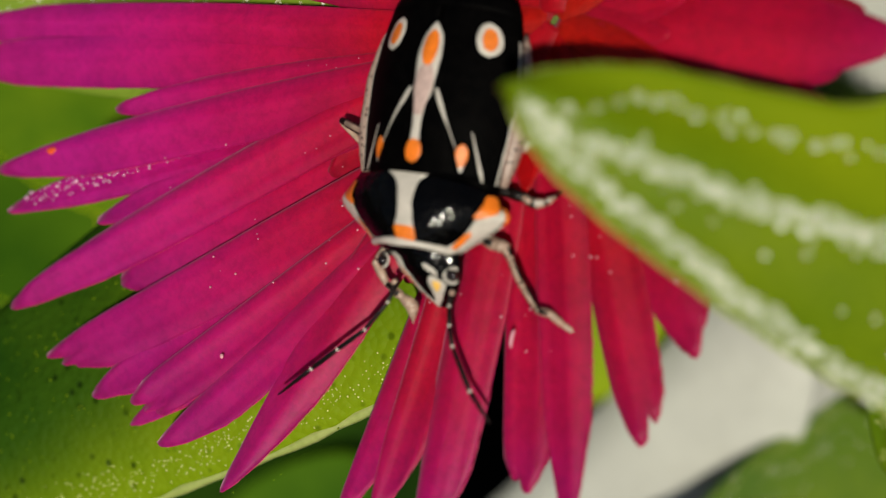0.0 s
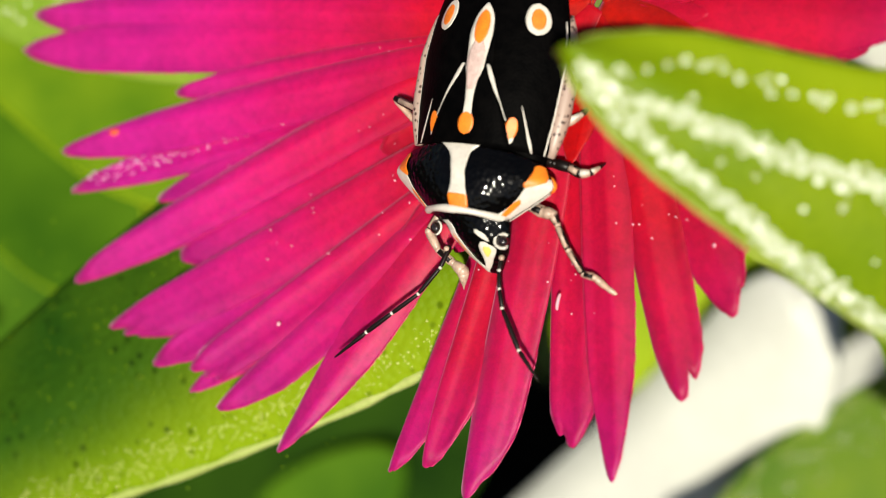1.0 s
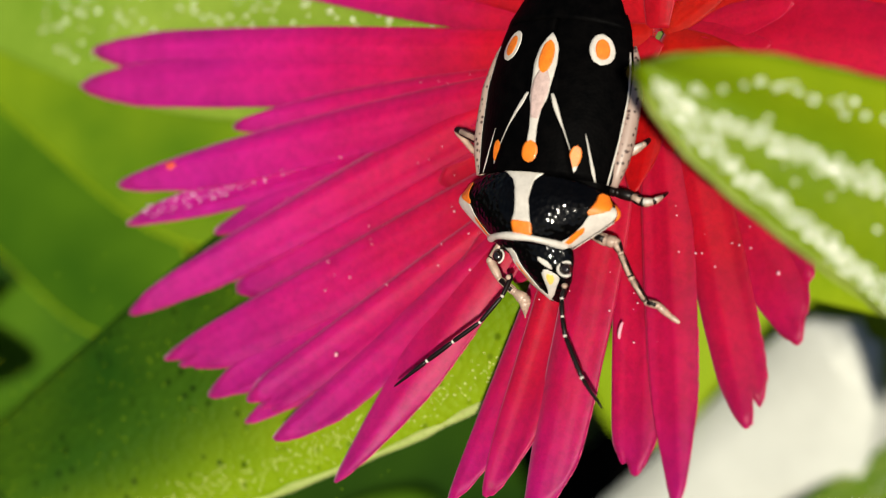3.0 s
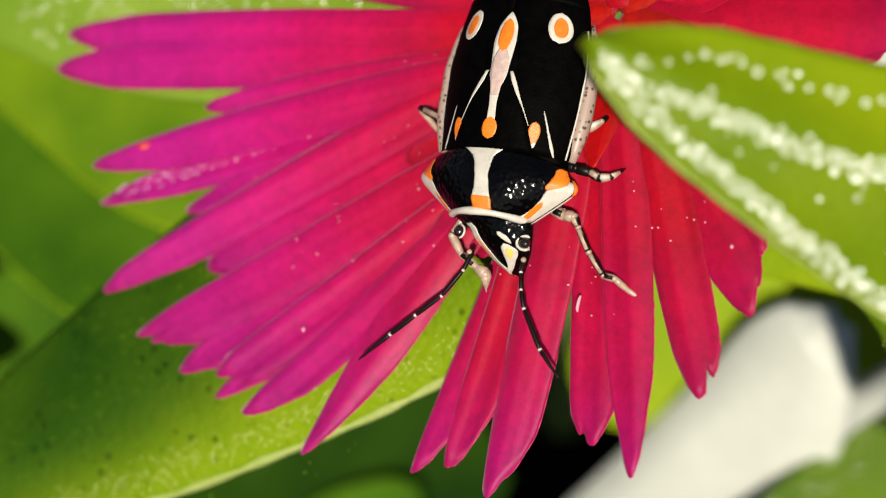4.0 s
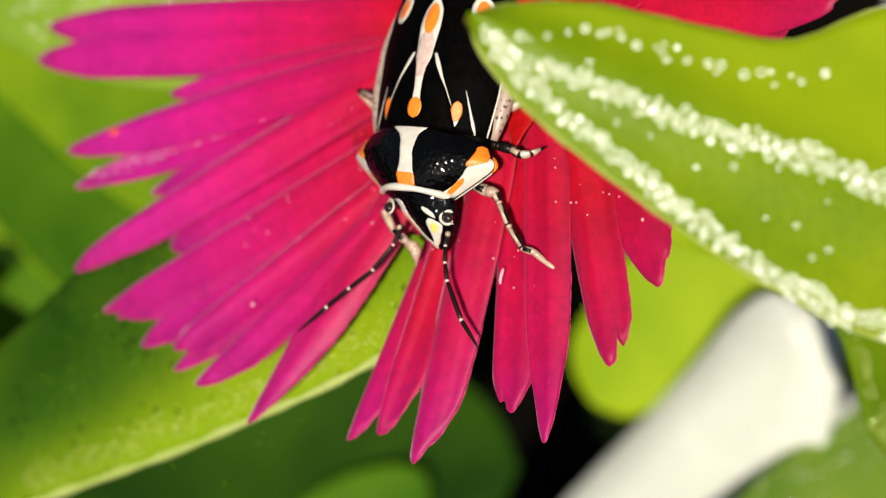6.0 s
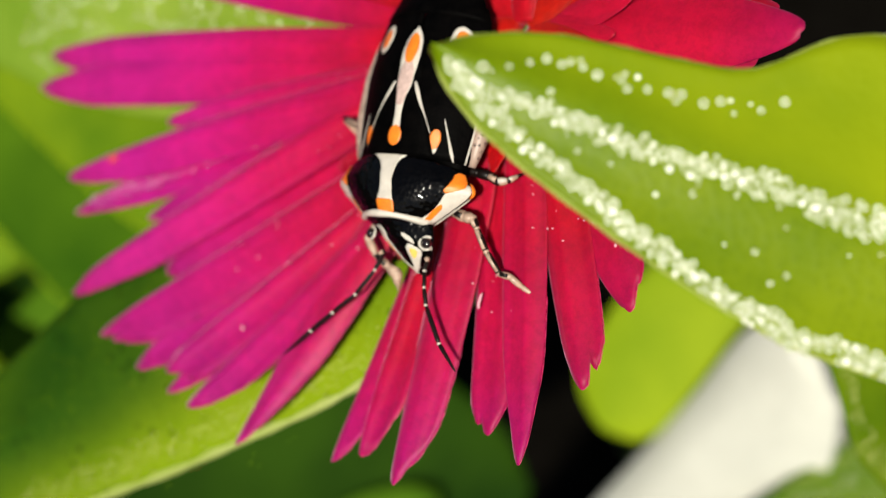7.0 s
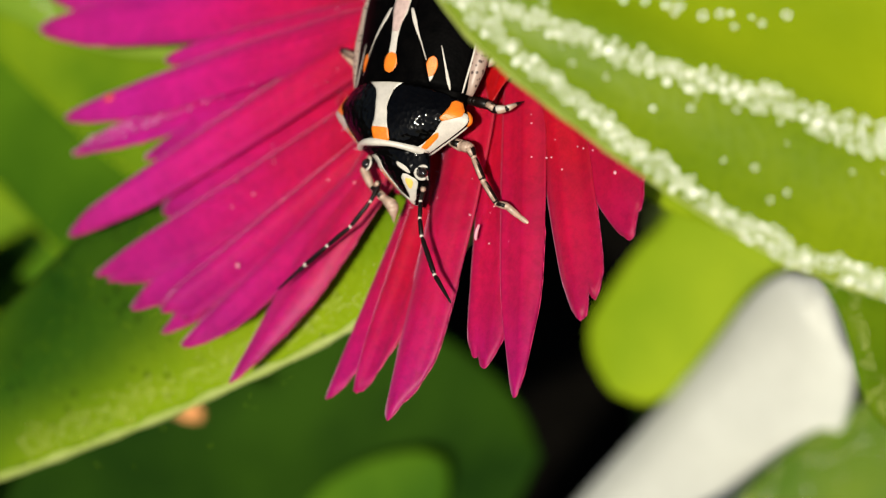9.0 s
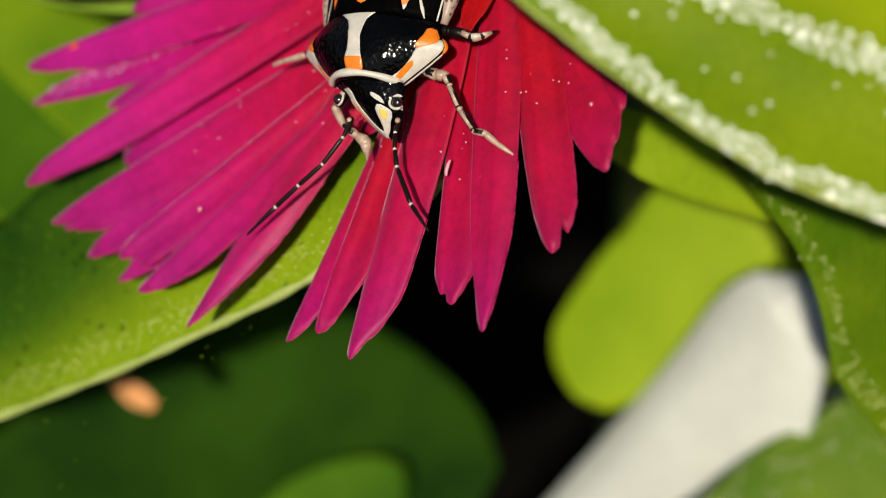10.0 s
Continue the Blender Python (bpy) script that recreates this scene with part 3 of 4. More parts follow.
def bug_limbs():
    dark, pale = (BROWN, None), (BROWN, TAN)
    for s, pts in ((1, [(0.42, 1.5, -0.3), (0.5, 1.95, -0.2), (0.89, 2.52, -0.2), (1.42, 2.97, -0.22), (1.96, 3.42, -0.28), (2.64, 4.02, -0.35)]),
                   (-1, [(-0.76, 1.5, -0.3), (-0.78, 1.85, -0.22), (-0.86, 2.2, -0.2), (-0.98, 2.56, -0.22), (-1.45, 3.31, -0.28), (-1.93, 3.82, -0.35)])):
        limb("antenna", pts, [0.052, 0.043, 0.043, 0.047, 0.05, 0.024], [dark], "thin dark banded antenna", BONE)
    limb("leg", [(-0.9, 0.42, -0.45), (-1.24, 0.56, -0.3), (-1.48, 0.62, -0.3), (-1.68, 0.64, -0.3), (-1.78, 0.82, -0.36), (-2.03, 1.27, -0.5), (-2.33, 1.67, -0.7), (-2.56, 1.70, -0.75), (-2.75, 1.85, -0.95), (-3.1, 2.05, -1.18)], [0.15, 0.13, 0.15, 0.13, 0.09, 0.09, 0.085, 0.09, 0.075, 0.03], [pale, (TAN, BROWN), (TAN, None), pale, pale, pale, (TAN, BROWN), (TAN, None), (TAN, None)], "", TAN)
    limb("leg", [(0.7, 0.6, -0.5), (1.0, 1.25, -0.4), (0.75, 1.59, -0.45), (0.40, 1.80, -0.5), (0.17, 1.93, -0.55), (0.18, 2.27, -0.72)], [0.15, 0.12, 0.09, 0.11, 0.16, 0.02], [pale, (TAN, None), (TAN, BROWN), (TAN, None), (TAN, None)], "", TAN)
    limb("leg", [(-0.9, -0.5, -0.5), (-1.47, -0.36, -0.45), (-1.78, -0.32, -0.5), (-2.0, -0.22, -0.5), (-2.2, -0.27, -0.57), (-2.29, -0.42, -0.75), (-2.28, -0.55, -1.0)], [0.14, 0.13, 0.13, 0.12, 0.085, 0.05, 0.02], [dark, dark, pale, (TAN, BONE), (TAN, BONE), dark], "", BROWN)
    limb("leg", [(-0.9, -1.1, -0.5), (-1.6, -1.2, -0.5), (-1.78, -1.38, -0.6), (-1.7, -1.7, -1.2)], [0.14, 0.12, 0.08, 0.05], [dark, (TAN, BONE), dark], "", TAN)
    limb("leg", [(0.9, -1.6, -0.5), (1.5, -2.4, -0.5), (1.7, -3.1, -0.9), (1.8, -3.5, -1.5)], [0.14, 0.13, 0.08, 0.05], [pale], "", TAN)
    leg = limb("leg", [(0.9, -0.9, -0.5), (2.35, -1.38, -0.45)], [0.14, 0.11], [pale], "", TAN)
    shin = part("shin", joined([tube([(0, 0, 0), (0.1, 0, 0), (0.62, 0, 0), (0.7, 0, 0)], (0.05, 0.075, 0.06, 0.04), 8),
                                tube([(0.66, 0, 0), (0.74, 0, 0), (1.0, 0, -0.03), (1.12, 0, -0.08)], (0.035, 0.055, 0.05, 0.02), 8)]), TAN, leg, "pale grey-tan shin and foot")
    shin.location = Vector((1.45, -0.48, 0.05)) * MM
    return leg, shin


bug_body()
stepping_leg, stepping_shin = bug_limbs()

# ---- the succulent plant: leaves on stems ----
plant = thing("succulent_plant", pose(0.006, 0.02, 0), "fleshy lime-green succulent plant with glistening leaf cells", "plant")
PLANT = Vector((6, 20, 0))


def rounded(table, x, reach):
    """A table's value, averaged over a short reach for a smooth outline."""
    return sum(lerp(table, abs(x + reach * k)) for k in (-1, -0.6, -0.2, 0.2, 0.6, 1)) / 6


def blade(length, upper, lower, thick, droop=0.0, fold=0.0, ridge=0.0, wave=0.0, smooth=0.015):
    """A fleshy leaf from its tip at the origin along x; upper, lower: tables of half-widths."""
    def fn(u, v):
        x = length * (u ** 1.25)
        hw = rounded(upper if v > 0 else lower, x, min(smooth * length, 0.7 * x))
        y = hw * v
        z = fold * abs(v) ** 1.5 * hw - droop * x * x + ridge * math.cos(v * 5.5) * min(1, x / 2) + wave * math.sin(x * 1.1 + v) * v * v
        return x, y, z + 0.35 * thick * (1 - v ** 2)
    return fn, sheet(fn, 40, 20, thick)


def leaf(tip, x, y, z, made, material, label="", away=(0, 4, -10), rise=1.0):
    ob = part("leaf", made[1], material, plant, label)
    ob.matrix_parent_inverse = plant.matrix_world.inverted()
    ob.matrix_basis = axes(tip, x, y, z)
    length = max(v[0] for v in made[1][0])
    petiole(Vector(tip) + Vector(x) * length, x, away, rise)
    return ob


def simple_leaf(tip, base, width, facing, material, label="", thick=0.8, droop=0.0, fold=0.1, blunt=False, away=(0, 4, -10), rise=1.0):
    """A leaf between two points with its face towards a direction."""
    t, b = Vector(tip), Vector(base)
    x = (b - t).normalized()
    y = Vector(facing).normalized().cross(x).normalized()
    z = x.cross(y)
    length, h = (b - t).length, width / 2
    table = [(0, 0.02), (0.04 * length, 0.34 * h), (0.12 * length, 0.6 * h), (0.3 * length, 0.92 * h), (0.48 * length, h), (0.75 * length, 0.8 * h), (length, 0.3 * h)]
    if blunt:
        table = [(0, 0.3 * h), (0.01 * length, 0.5 * h), (0.04 * length, 0.75 * h), (0.1 * length, 0.94 * h), (0.25 * length, h), (0.75 * length, 0.85 * h), (length, 0.3 * h)]
    made = blade(length, table, table, thick, droop, fold, smooth=0.08)
    return leaf(tip, x, y, z, made, material, label, away, rise), made[0], length


TO_EYE = (0.0, -0.643, 0.766)


def outlined(tip, along, upper, lower, facing, length, material, thick, away=(0, 4, -10), rise=1.0):
    """A leaf from its tip along a line, with its own outline on either side."""
    t = Vector(tip)
    x = (Vector(along) - t).normalized()
    y = Vector(facing).cross(x).normalized()
    made = blade(length, upper, lower, thick, 0.0, 0.05, smooth=0.02)
    return leaf(tip, x, y, x.cross(y), made, material, "", away, rise), made[0], length


def petiole(base, way, away, rise, thick=0.7):
    """The stalk of a leaf: on from its base, then down to the soil."""
    b, w = Vector(base), Vector(way)
    foot = Vector((b.x + 10 * w.x, b.y + 14, 0.0)) - PLANT
    pts = bent([b - PLANT - w * 1.5, b - PLANT + w * 2.5 * rise, b - PLANT + w * 4 * rise + Vector(away), foot + Vector((0, 0, 12)), foot + Vector((0, 0, -1))], 5)
    part("stem", tube(pts, list(np.linspace(0.8, 1.3, len(pts)) * thick), 10), STEM, plant)



def front_leaf():
    up = [(0, 0.02), (0.33, 0.3), (0.7, 0.52), (1.16, 0.76), (2.08, 1.11), (3.09, 1.30), (4.1, 1.49), (5.1, 1.7), (5.5, 1.83), (5.96, 2.3), (6.6, 2.98), (7.4, 3.4), (9, 3.6), (13, 2.2), (16, 0.8)]
    low = [(0, 0.02), (0.25, 0.3), (0.7, 0.66), (1.33, 1.02), (2.31, 1.38), (4.33, 1.92), (6.05, 2.27), (7.74, 2.5), (9.46, 2.4), (13, 1.9), (16, 0.8)]
    made = blade(16, up, low, 0.7, 0.0, 0.05, 0.06)
    ob = leaf((1.54, -0.11, 67.7), (0.9189, -0.2248, -0.3242), (0.3619, 0.8075, 0.4657), (0.157, -0.545, 0.823), made, LEAF, "bright lime fleshy leaf with rows of glistening cells")
    return ob, made[0]


front, front_fn = front_leaf()
for side in (-1, 1):
    edge = [front_fn(u, side) for u in np.linspace(0.03, 0.97, 46)]
    part("leaf_margin", tube([(x, y - 0.02 * side, z - 0.1) for x, y, z in edge], [0.03] + [0.07 + 0.012 * math.sin(i * 1.9) for i in range(44)] + [0.03], 8), LEAF_EDGE, front, "pale translucent lime leaf margin")


def left_leaf():
    half = [(0, 0.3), (1, 2.0), (3, 3.2), (5, 3.7), (8.2, 3.55), (12.6, 3.0), (17, 2.2), (24, 0.6)]
    made = blade(24, half, half, 0.8, 0.0, -0.10, 0.03)
    fx, fy, fn = Vector(FX), Vector(FY), Vector(FN)
    at = Vector(FLOWER_AT) + fx * -0.5 + fy * -1.0 + fn * -1.75
    way = (fx * -0.915 + fy * -0.40 + fn * 0.045).normalized()
    across = fn.cross(way).normalized()
    return leaf(at, way, across, way.cross(across), made, LEAF_WIDE, "broad green leaf with yellow-green margin under the petals"), made[0]


left, left_fn = left_leaf()
edge = [left_fn(u, 1.0) for u in np.linspace(0.1, 0.97, 40)]
part("leaf_margin", tube([(x, y - 0.02, z - 0.1) for x, y, z in edge], [0.09 + 0.05 * (0.6 + 0.4 * math.sin(i * 2.3)) for i in range(40)], 8), RIM, left, "pale translucent leaf margin")


def other_leaves():
    fx, fy, fn, at = Vector(FX), Vector(FY), Vector(FN), Vector(FLOWER_AT)
    place = lambda a, b, c: tuple(at + fx * a + fy * b + fn * c)
    upper = simple_leaf(place(-3.9, 0.75, -1.7), place(-24, 8, -2.2), 6.5, FN, LEAF_PALE)
    # leaves behind the flower
    far = simple_leaf((-5.0, 13.05, 50.25), (-17.6, 24.15, 51.6), 6.6, (-0.1, -0.6, 0.78), LEAF_SOFT, blunt=True)
    second = simple_leaf((-8.8, 12.5, 45.8), (-17.6, 21.1, 46.6), 4.4, (-0.1, -0.6, 0.78), LEAF_HALF_SHADE, blunt=True)
    simple_leaf((-11.8, 22.0, 42.0), (-24.5, 19.3, 35.8), 2.2, TO_EYE, LEAF_SOFT)
    simple_leaf((-14.1, 11.3, 43.6), (-22.3, 12.7, 43.1), 3.0, TO_EYE, LEAF_OLIVE)
    simple_leaf((-10.0, 17.6, 43.3), (-17.6, 13.5, 37.9), 3.4, (0.2, -0.5, 0.8), LEAF_HALF_SHADE)
    # Added dark backdrop: a leaf coloured for the deep shade behind the flower.
    simple_leaf((-4, 20, 36), (-26, 24, 36), 14, TO_EYE, LEAF_DEEP_SHADE)
    left_side = [(0, 0.43), (0.32, 1.25), (1.08, 2), (3.25, 2.27), (8.67, 2.17), (10.83, 1.52), (12.46, 0.43)]
    right_side = [(0, 0.43), (0.32, 1.25), (1.08, 1.62), (3.25, 1.79), (5.42, 1.95), (7.58, 2.17), (9.75, 2.17), (11.38, 1.52), (12.46, 0.43)]
    leaf((5.29, 12.55, 39.21), (0.5823, 0.412, 0.7008), (-0.7668, 0.5646, 0.3052), (-0.2699, -0.7152, 0.6447), blade(12.46, left_side, right_side, 0.8, 0.0, 0.08, smooth=0.04), LEAF_LIT, away=(3, 6, -10), rise=0.2)
    hidden = [(0, 0.05), (1, 0.6), (3, 1.4), (6, 2.2), (9, 2.4), (14, 0.5)]
    bay = [(0, 0.05), (1.6, 0.3), (2.8, 0.55), (3.9, 1.05), (4.7, 1.6), (5.3, 2.15), (6.0, 2.6), (8.5, 3.1), (12, 2.4), (14, 0.5)]
    strip = outlined((8.08, 3.98, 57.36), (13.39, 4.22, 52.20), hidden, bay, (0.1, -0.65, 0.75), 14, LEAF_OLIVE, 0.5)
    simple_leaf((7.92, 16.08, 38.37), (19.14, 20.38, 41.97), 9.0, TO_EYE, LEAF_LIT, blunt=True, away=(8, 8, -8), rise=0.3)
    tucked = [(0, 0.3), (0.5, 0.5), (3, 0.8), (6, 0.6), (8, 0.3)]
    shown = [(0, 0.3), (0.3, 0.5), (0.85, 0.64), (2.25, 0.85), (3.4, 0.8), (5, 0.6), (8, 0.3)]
    outlined((4.76, 6.44, 56.56), (8.92, 6.21, 54.56), tucked, shown, (0, -0.7, 0.7), 8, LEAF_LIT, 0.5, (8, 8, -8), 0.1)
    lobe = [(0, 0.05), (0.4, 0.2), (1.4, 0.45), (2.9, 1.05), (4.2, 1.45), (5.8, 1.65), (6.9, 1.9), (9, 2.1), (13, 1.4), (16, 0.4)]
    below = [(0, 0.05), (0.4, 0.6), (1.4, 1.3), (3, 2.2), (6, 3.0), (10, 3.0), (13, 2.0), (16, 0.4)]
    corner = outlined((7.59, 6.23, 39.97), (15.86, 9.09, 42.15), lobe, below, (-0.1, -0.6, 0.77), 16, LEAF_OLIVE, 0.7)
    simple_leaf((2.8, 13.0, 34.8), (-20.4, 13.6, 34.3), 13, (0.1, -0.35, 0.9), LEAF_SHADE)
    simple_leaf((-0.5, 12.0, 35.9), (-7.42, 8.59, 30.79), 4.2, TO_EYE, LEAF_HALF_SHADE)
    for host, thick in ((far, 0.09), (second, 0.09)):
        for side in (-1, 1):
            rim = [host[1](u, side) for u in np.linspace(0.03, 0.9, 30)]
            part("leaf_margin", tube([(x, y, z - 0.1) for x, y, z in rim], [0.03] + [thick] * 28 + [0.03], 8), LEAF_LIT, host[0], "pale yellow-green leaf margin")
    return corner, upper, strip


(corner, corner_fn, corner_length), (upper, upper_fn, upper_length), (strip, strip_fn, strip_length) = other_leaves()
under = Vector(FLOWER_AT) + Vector(FN) * -5.5 - PLANT
stalk = bent([under, under + Vector((0.3, 5, -1)), Vector((0, 2, 52)), Vector((2, 14, 40)), Vector((3, 20, 20)), Vector((3, 20, -1))], 6)
part("stem", tube(stalk, list(np.linspace(0.75, 1.4, len(stalk))), 12), STEM, plant)


def white_stone(tip, base, upper, lower, label, facing=TO_EYE):
    tip, base = Vector(tip), Vector(base)
    x = (base - tip).normalized()
    y = Vector(facing).cross(x).normalized()
    z = x.cross(y)
    ob = new("white_stone", mesh_of("white_stone", *blade((base - tip).length, upper, lower, 2.4, smooth=0.02)[1]))
    ob.data.materials.append(WHITE)
    ob.matrix_world = axes(tip, x, y, z)
    return tagged(ob, label, "stone")


white_stone((11.52, 10.93, 45.79), (-11.4, 11.7, -1), [(0, 0.7), (0.3, 1.3), (0.8, 1.9), (2, 2.6), (4, 3.5), (8, 4.8), (16, 6.5), (60, 8)], [(0, 0.7), (0.3, 1.3), (0.8, 1.7), (2, 1.85), (5, 1.6), (53, 1.5)], "smooth chalky white stone standing among the leaves", (-0.3, -0.6, 0.72))
narrow = [(0, 0.8), (0.5, 1.8), (2, 2.6), (8, 2.8), (50, 3.0)]
white_stone((17.29, 24.61, 46.66), (21.79, 26.61, -1), narrow, narrow, "smooth chalky white stone behind the flower")

# ---- glistening cells on the leaves ----
def cells_on(name, host, fn, rows, half, length, radius, count, seed, material, label, widen=0.06, packed=1.1, rim=None):
    """Small domes on a leaf along a line of (x, y) in the leaf's own plane, each with a white ring painted as its glint
    where a rim is given.
    """
    rnd = random.Random(seed)
    pieces, rims, taken = [], [], []
    for k in range(count):
        x = rows[0][0] + (rows[-1][0] - rows[0][0]) * rnd.random() ** 0.85
        y = lerp(rows, x) + max(-2.2, min(2.2, rnd.gauss(0, 1))) * 0.5 * half * (0.75 + widen * x)
        z = height_on(fn, length, x, y)
        r = radius * rnd.uniform(0.5, 1.25)
        if any(abs(x - a) < 0.3 and math.hypot(x - a, y - b) < packed * (r + c) for a, b, c in taken):
            continue
        taken.append((x, y, r))
        # clear cells get a white ring, others turn all white: glints put into colour
        all_glint = rim and rnd.random() < 0.2
        (rims if all_glint else pieces).append(ball(r * (0.8 if all_glint else 1), (1, 1, 0.85), (x, y, z + r * 0.25), 8, 6))
        if rim and not all_glint:
            rims.append(hoop(r * 0.82, r * 0.15, (x, y, z + r * 0.7)))
    if rim:
        tagged(part("cell_glint", joined(rims), rim, host, "white rings put in as glints of the water cells"), kind="stuff")
    return tagged(part(name, joined(pieces), material, host, label), kind="stuff")


def hoop(r, thick, at, around=10, sides=5):
    """A small ring lying in the leaf's plane."""
    verts, faces = [], []
    for i in range(around):
        a = 2 * math.pi * i / around
        for k in range(sides):
            b = 2 * math.pi * k / sides
            q = r + thick * math.cos(b)
            verts.append((at[0] + q * math.cos(a), at[1] + q * math.sin(a), at[2] + thick * math.sin(b)))
            i1, k1 = (i + 1) % around, (k + 1) % sides
            faces.append((i * sides + k, i1 * sides + k, i1 * sides + k1, i * sides + k1))
    return verts, faces


def height_on(fn, length, x, y):
    """The height of a leaf's upper face at (x, y)."""
    u = (max(x, 0) / length) ** (1 / 1.25)
    side = 1.0 if y > 0 else -1.0
    edge = abs(fn(u, side)[1]) or 1.0
    return fn(u, side * min(0.97, abs(y) / edge))[2]


def bladder_material(name, colour, clear=0.35):
    """Clear water-filled cells with a bright glint; in the pale variants the colour holds it."""
    mat, n, l, bsdf = nodes_of(name)
    bsdf.inputs["Base Color"].default_value = colour
    bsdf.inputs["Roughness"].default_value = 0.12
    bsdf.inputs["Transmission Weight"].default_value = clear
    bsdf.inputs["IOR"].default_value = 1.38
    bsdf.inputs["Coat Weight"].default_value = 1.0
    bsdf.inputs["Coat Roughness"].default_value = 0.06
    bsdf.inputs["Coat IOR"].default_value = 1.7
    return mat


BLADDER = bladder_material("bladder_cell", (0.26, 0.36, 0.05, 1))
# White stands in for the glint and refracted light at the cells' edges.
CELL_GLINT = bladder_material("bladder_cell_glint", (0.97, 0.97, 0.84, 1), 0.0)
# Petal sheen put into a pale pink bead colour.
PINK_SHEEN = bladder_material("petal_sheen_pink", (0.85, 0.48, 0.70, 1))
# Bright yellow holds the sparkle of the margin cells as paint.
GOLD_GLINT = bladder_material("bladder_cell_gold_glint", (0.90, 0.88, 0.36, 1))
cells_on("cell_band", front, front_fn, [(0.3, -0.15), (1.09, -0.64), (2.0, -0.93), (3.0, -1.22), (4.2, -1.6), (5.4, -1.93), (6.6, -2.18), (7.8, -2.36), (9, -2.25), (11, -2.1)], 0.17, 16, 0.074, 1300, 1, BLADDER, "glistening water cells along the margin", 0.04, 0.72, CELL_GLINT)
cells_on("cell_band", front, front_fn, [(0.6, -0.3), (1.1, -0.42), (2.2, -0.31), (3.8, -0.33), (5.3, -0.18), (6.5, -0.08), (8, 0.0), (11, 0.2)], 0.13, 16, 0.074, 1300, 2, BLADDER, "glistening water cells along the midrib", 0.15, 0.72, CELL_GLINT)
cells_on("cell_band", front, front_fn, [(0.6, -0.2), (1.3, 0.0), (1.65, 0.25), (2.02, 0.57), (2.5, 0.68), (3.3, 0.72), (4.1, 0.84), (4.8, 0.88), (5.6, 1.15), (6.2, 1.55)], 0.13, 16, 0.072, 60, 3, BLADDER, "glistening water cells in a sparse row", 0.06, 1.1, CELL_GLINT)
cells_on("cell_band", front, front_fn, [(1, -0.6), (10, -0.8)], 0.9, 16, 0.045, 38, 4, BLADDER, "scattered water cells", 0.06, 1.1, CELL_GLINT)
cells_on("cell_band", corner, corner_fn, [(0.5, 0.0), (1.4, 0.25), (2.9, 0.8), (4.2, 1.2), (5.8, 1.4), (9, 1.8)], 0.25, corner_length, 0.032, 190, 7, GOLD_GLINT, "tiny cells along the margin, yellow glints put into their colour")
cells_on("cell_band", corner, corner_fn, [(0.5, -0.3), (2.5, 0.2), (6, 0.8), (9, 1.2)], 0.7, corner_length, 0.05, 60, 11, BLADDER, "scattered glistening water cells", rim=CELL_GLINT)
cells_on("cell_band", strip, strip_fn, [(0.6, 0.1), (2, -0.1), (4, -0.7), (6, -2.2), (9, -2.6)], 0.3, strip_length, 0.03, 150, 10, GOLD_GLINT, "water cells near the margin, yellow glints put into their colour")
cells_on("cell_band", upper, upper_fn, [(1, 0.0), (14, 0.3)], 1.7, upper_length, 0.065, 420, 8, BLADDER, "glistening water cells over the blade", rim=CELL_GLINT)
cells_on("cell_band", left, left_fn, [(3, 2.75), (5, 3.15), (8.2, 3.0), (12.6, 2.5), (17, 1.75)], 0.3, 24, 0.020, 560, 5, GOLD_GLINT, "tiny cells along the margin, yellow glints put into their colour")
cells_on("cell_band", left, left_fn, [(3, 0.3), (20, 0.2)], 2.6, 24, 0.02, 460, 6, LEAF_LIT, "tiny raised cells scattered over the blade")

# ---- small things on the flower and behind it ----
def on_flower(angle, r, up):
    a = radians(angle)
    q = Vector(FLOWER_AT) + Vector(FX) * r * math.cos(a) + Vector(FY) * r * math.sin(a) + Vector(FN) * (dish(r) + up)
    return q


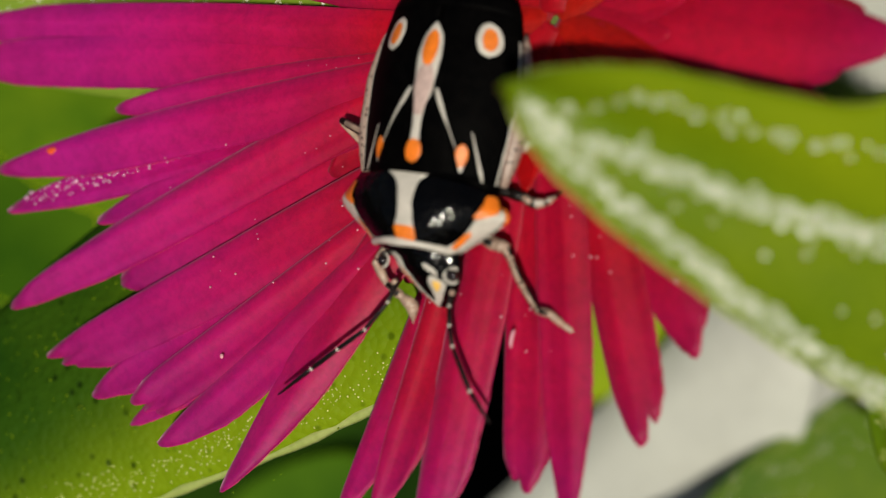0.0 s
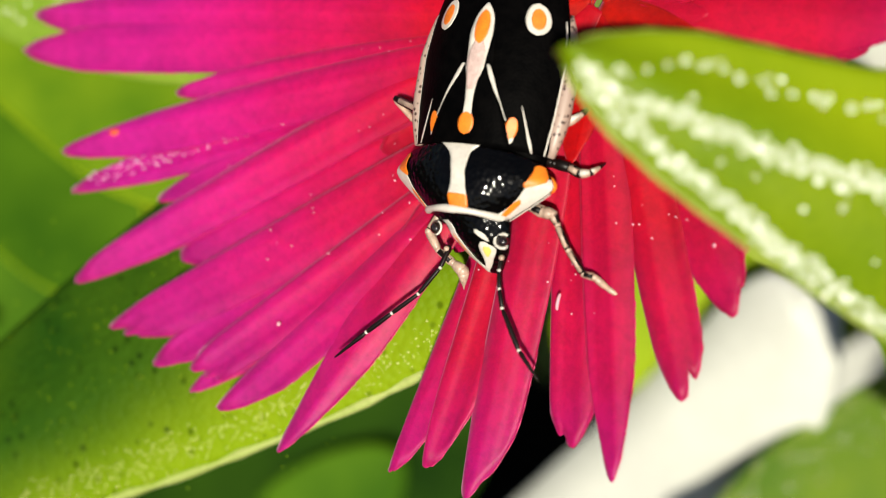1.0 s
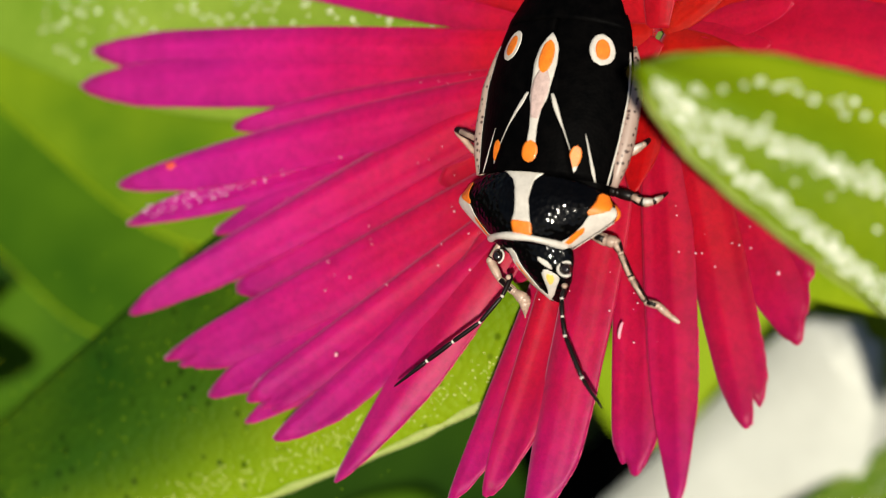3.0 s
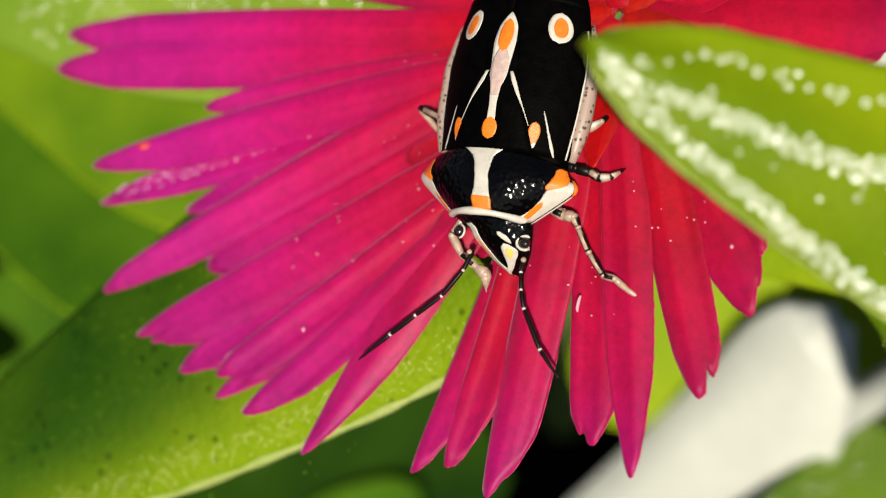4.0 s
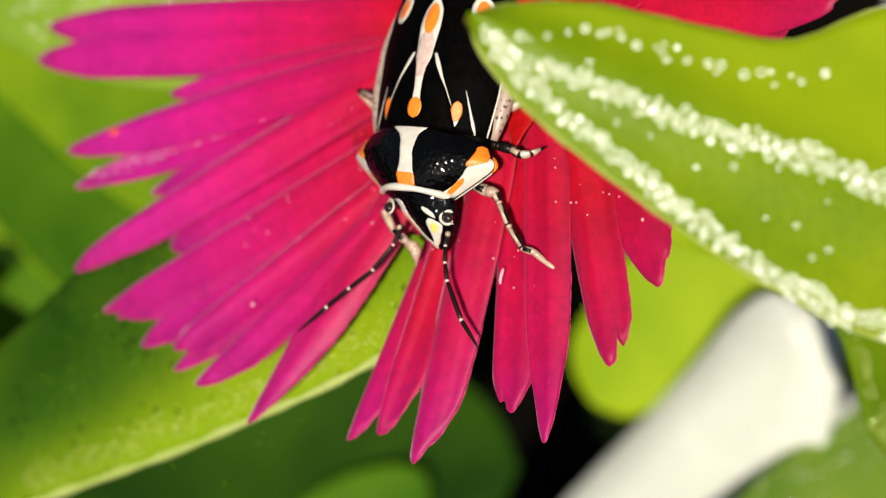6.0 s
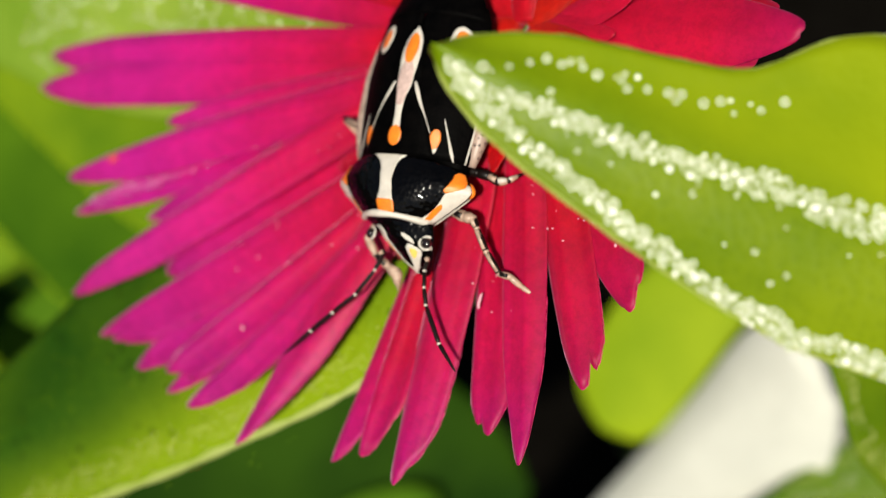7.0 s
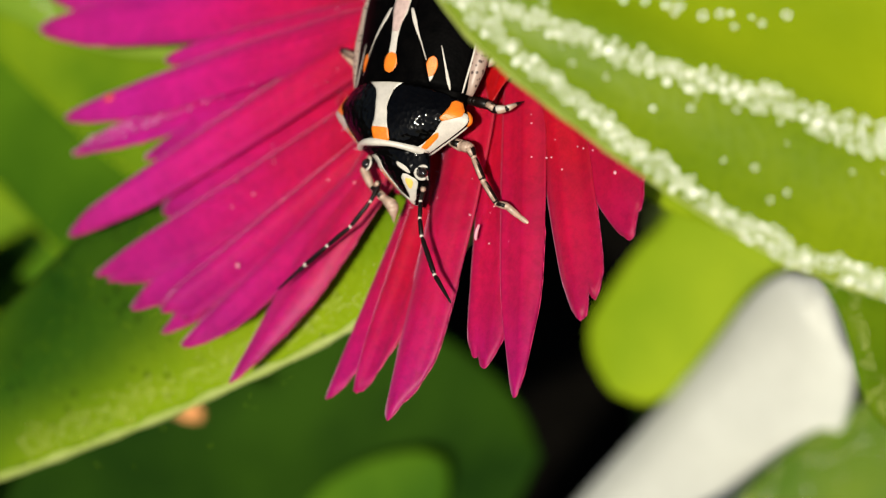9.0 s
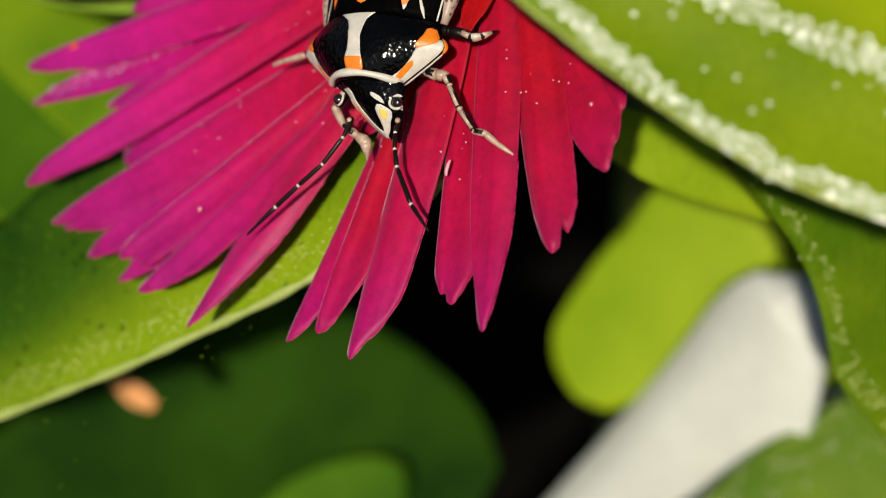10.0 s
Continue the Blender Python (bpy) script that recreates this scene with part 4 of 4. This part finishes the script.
def small_things():
    speck = plain("pale_speck", (0.60, 0.26, 0.33), 0.5, 0.2, 9000)
    seed_at = on_flower(-99.2, 6.0, 0.2)
    ob = new("seed", mesh_of("seed", *tube(bent([(-0.17, 0, 0), (-0.08, 0.01, 0.02), (0.08, 0, 0.02), (0.17, -0.01, 0)], 3), [0.01, 0.025, 0.032, 0.036, 0.036, 0.036, 0.034, 0.03, 0.025, 0.01], 10)))
    ob.data.materials.append(speck)
    ob.matrix_world = axes(seed_at, FX, FY, FN) @ pose(0, 0, 0, 0, 0, 78)
    tagged(ob, "tiny pale elongated seed lying on a petal", "seed")
    for angle, r, size in ((-141.9, 9.48, 0.045), (-66.4, 5.59, 0.035)):
        ob = new("pollen_grain", mesh_of("pollen_grain", *ball(size, (1, 1.2, 0.7), (0, 0, 0), 10, 7)))
        ob.data.materials.append(speck)
        ob.matrix_world = axes(on_flower(angle, r, 0.12), FX, FY, FN)
        tagged(ob, "pale round pollen grain stuck on a petal", "pollen", "pollen on the petals")
    rnd = random.Random(8)
    pieces = []
    for k in range(95):
        angle = rnd.uniform(-180, -100) if k % 6 else rnd.uniform(-100, -66)
        r = rnd.uniform(3.5, 9.3 if angle < -140 else 6.3 if angle < -90 else 5.0)
        pieces.append(ball(rnd.uniform(0.008, 0.030), (1, 1, 0.7), tuple(on_flower(angle, r, rnd.uniform(0.05, 0.12)) - Vector(FLOWER_AT)), 6, 4))
    ob = new("pollen_dust", mesh_of("pollen_dust", *joined(pieces)))
    ob.data.materials.append(speck)
    ob.location = Vector(FLOWER_AT) * MM
    tagged(ob, "fine pale pollen dust scattered over the petals", "pollen", kind="stuff")
    # a small orange stain near a petal's tip
    q = on_flower(-174.4, 11.92, 0.13) - Vector(FLOWER_AT)
    stain = part("stain", ball(0.17, (1, 0.5, 0.12), (0, 0, 0), 12, 8), plain("stain_orange", (0.62, 0.07, 0.015), 0.5, 0.3, 6000), flower, "small orange stain near a petal's tip")
    stain.matrix_local = pose(q.dot(Vector(FX)) * MM, q.dot(Vector(FY)) * MM, q.dot(Vector(FN)) * MM, 0, 0, 8)
    # beads along two folded petals, their pale pink stands in for glistening sheen
    for low, high, near, far, up, count in ((174.5, 175.3, 12.4, 14.3, -0.02, 170), (-171.4, -169.6, 8.2, 12.9, -0.12, 170)):
        pieces = []
        for k in range(count):
            q = on_flower(rnd.uniform(low, high), rnd.uniform(near, far), up) - Vector(FLOWER_AT)
            local = (q.dot(Vector(FX)), q.dot(Vector(FY)), q.dot(Vector(FN)))
            pieces.append(ball(rnd.uniform(0.012, 0.034), (1, 1, 0.8), local, 7, 5))
        tagged(part("cell_band", joined(pieces), PINK_SHEEN, flower, "pale pink beads with a petal sheen put into their colour"), kind="stuff")
    ob = new("dry_petal", mesh_of("dry_petal", *sheet(lambda u, v: (1.6 * u, 0.45 * v * (0.3 + u) * (1.2 - u * u), 0.2 * v * v), 8, 6, 0.1)))
    ob.data.materials.append(DRY)
    ob.matrix_world = axes((-9.2, 9.9, 42.3), (0.8, -0.3, -0.45), (0.5, 0.7, 0.5), (0.2, -0.6, 0.77))
    tagged(ob, "small dried orange petal caught among the leaves", "petal")


small_things()


def motions():
    """The bug turns a little and swings one middle leg forward at the end."""
    still = bug.matrix_world.copy()
    walk(bug, [(0, still), (9.5, still), (9.8, still @ pose(0, 0, 0, 0, 0, 1.2)), (10.0, still @ pose(0, 0, 0, 0, 0, 3.0))])
    at = stepping_leg.location.copy()
    turn = lambda t, a: (t, pose(at.x, at.y, at.z, 0, 0, a))
    walk(stepping_leg, [turn(0, 0), turn(9.8, 0), turn(9.9, 14), turn(10.0, 55)])
    knee = stepping_shin.location.copy()
    aim = lambda t, *way: (t, Matrix.Translation(knee) @ Vector(way).to_track_quat("X", "Z").to_matrix().to_4x4())
    walk(stepping_shin, [aim(0, -0.35, 0.51, -0.75), aim(9.8, -0.35, 0.51, -0.75), aim(9.9, 0.3, 0.0, -0.9), aim(10.0, 0.66, -0.73, -0.15)])


motions()
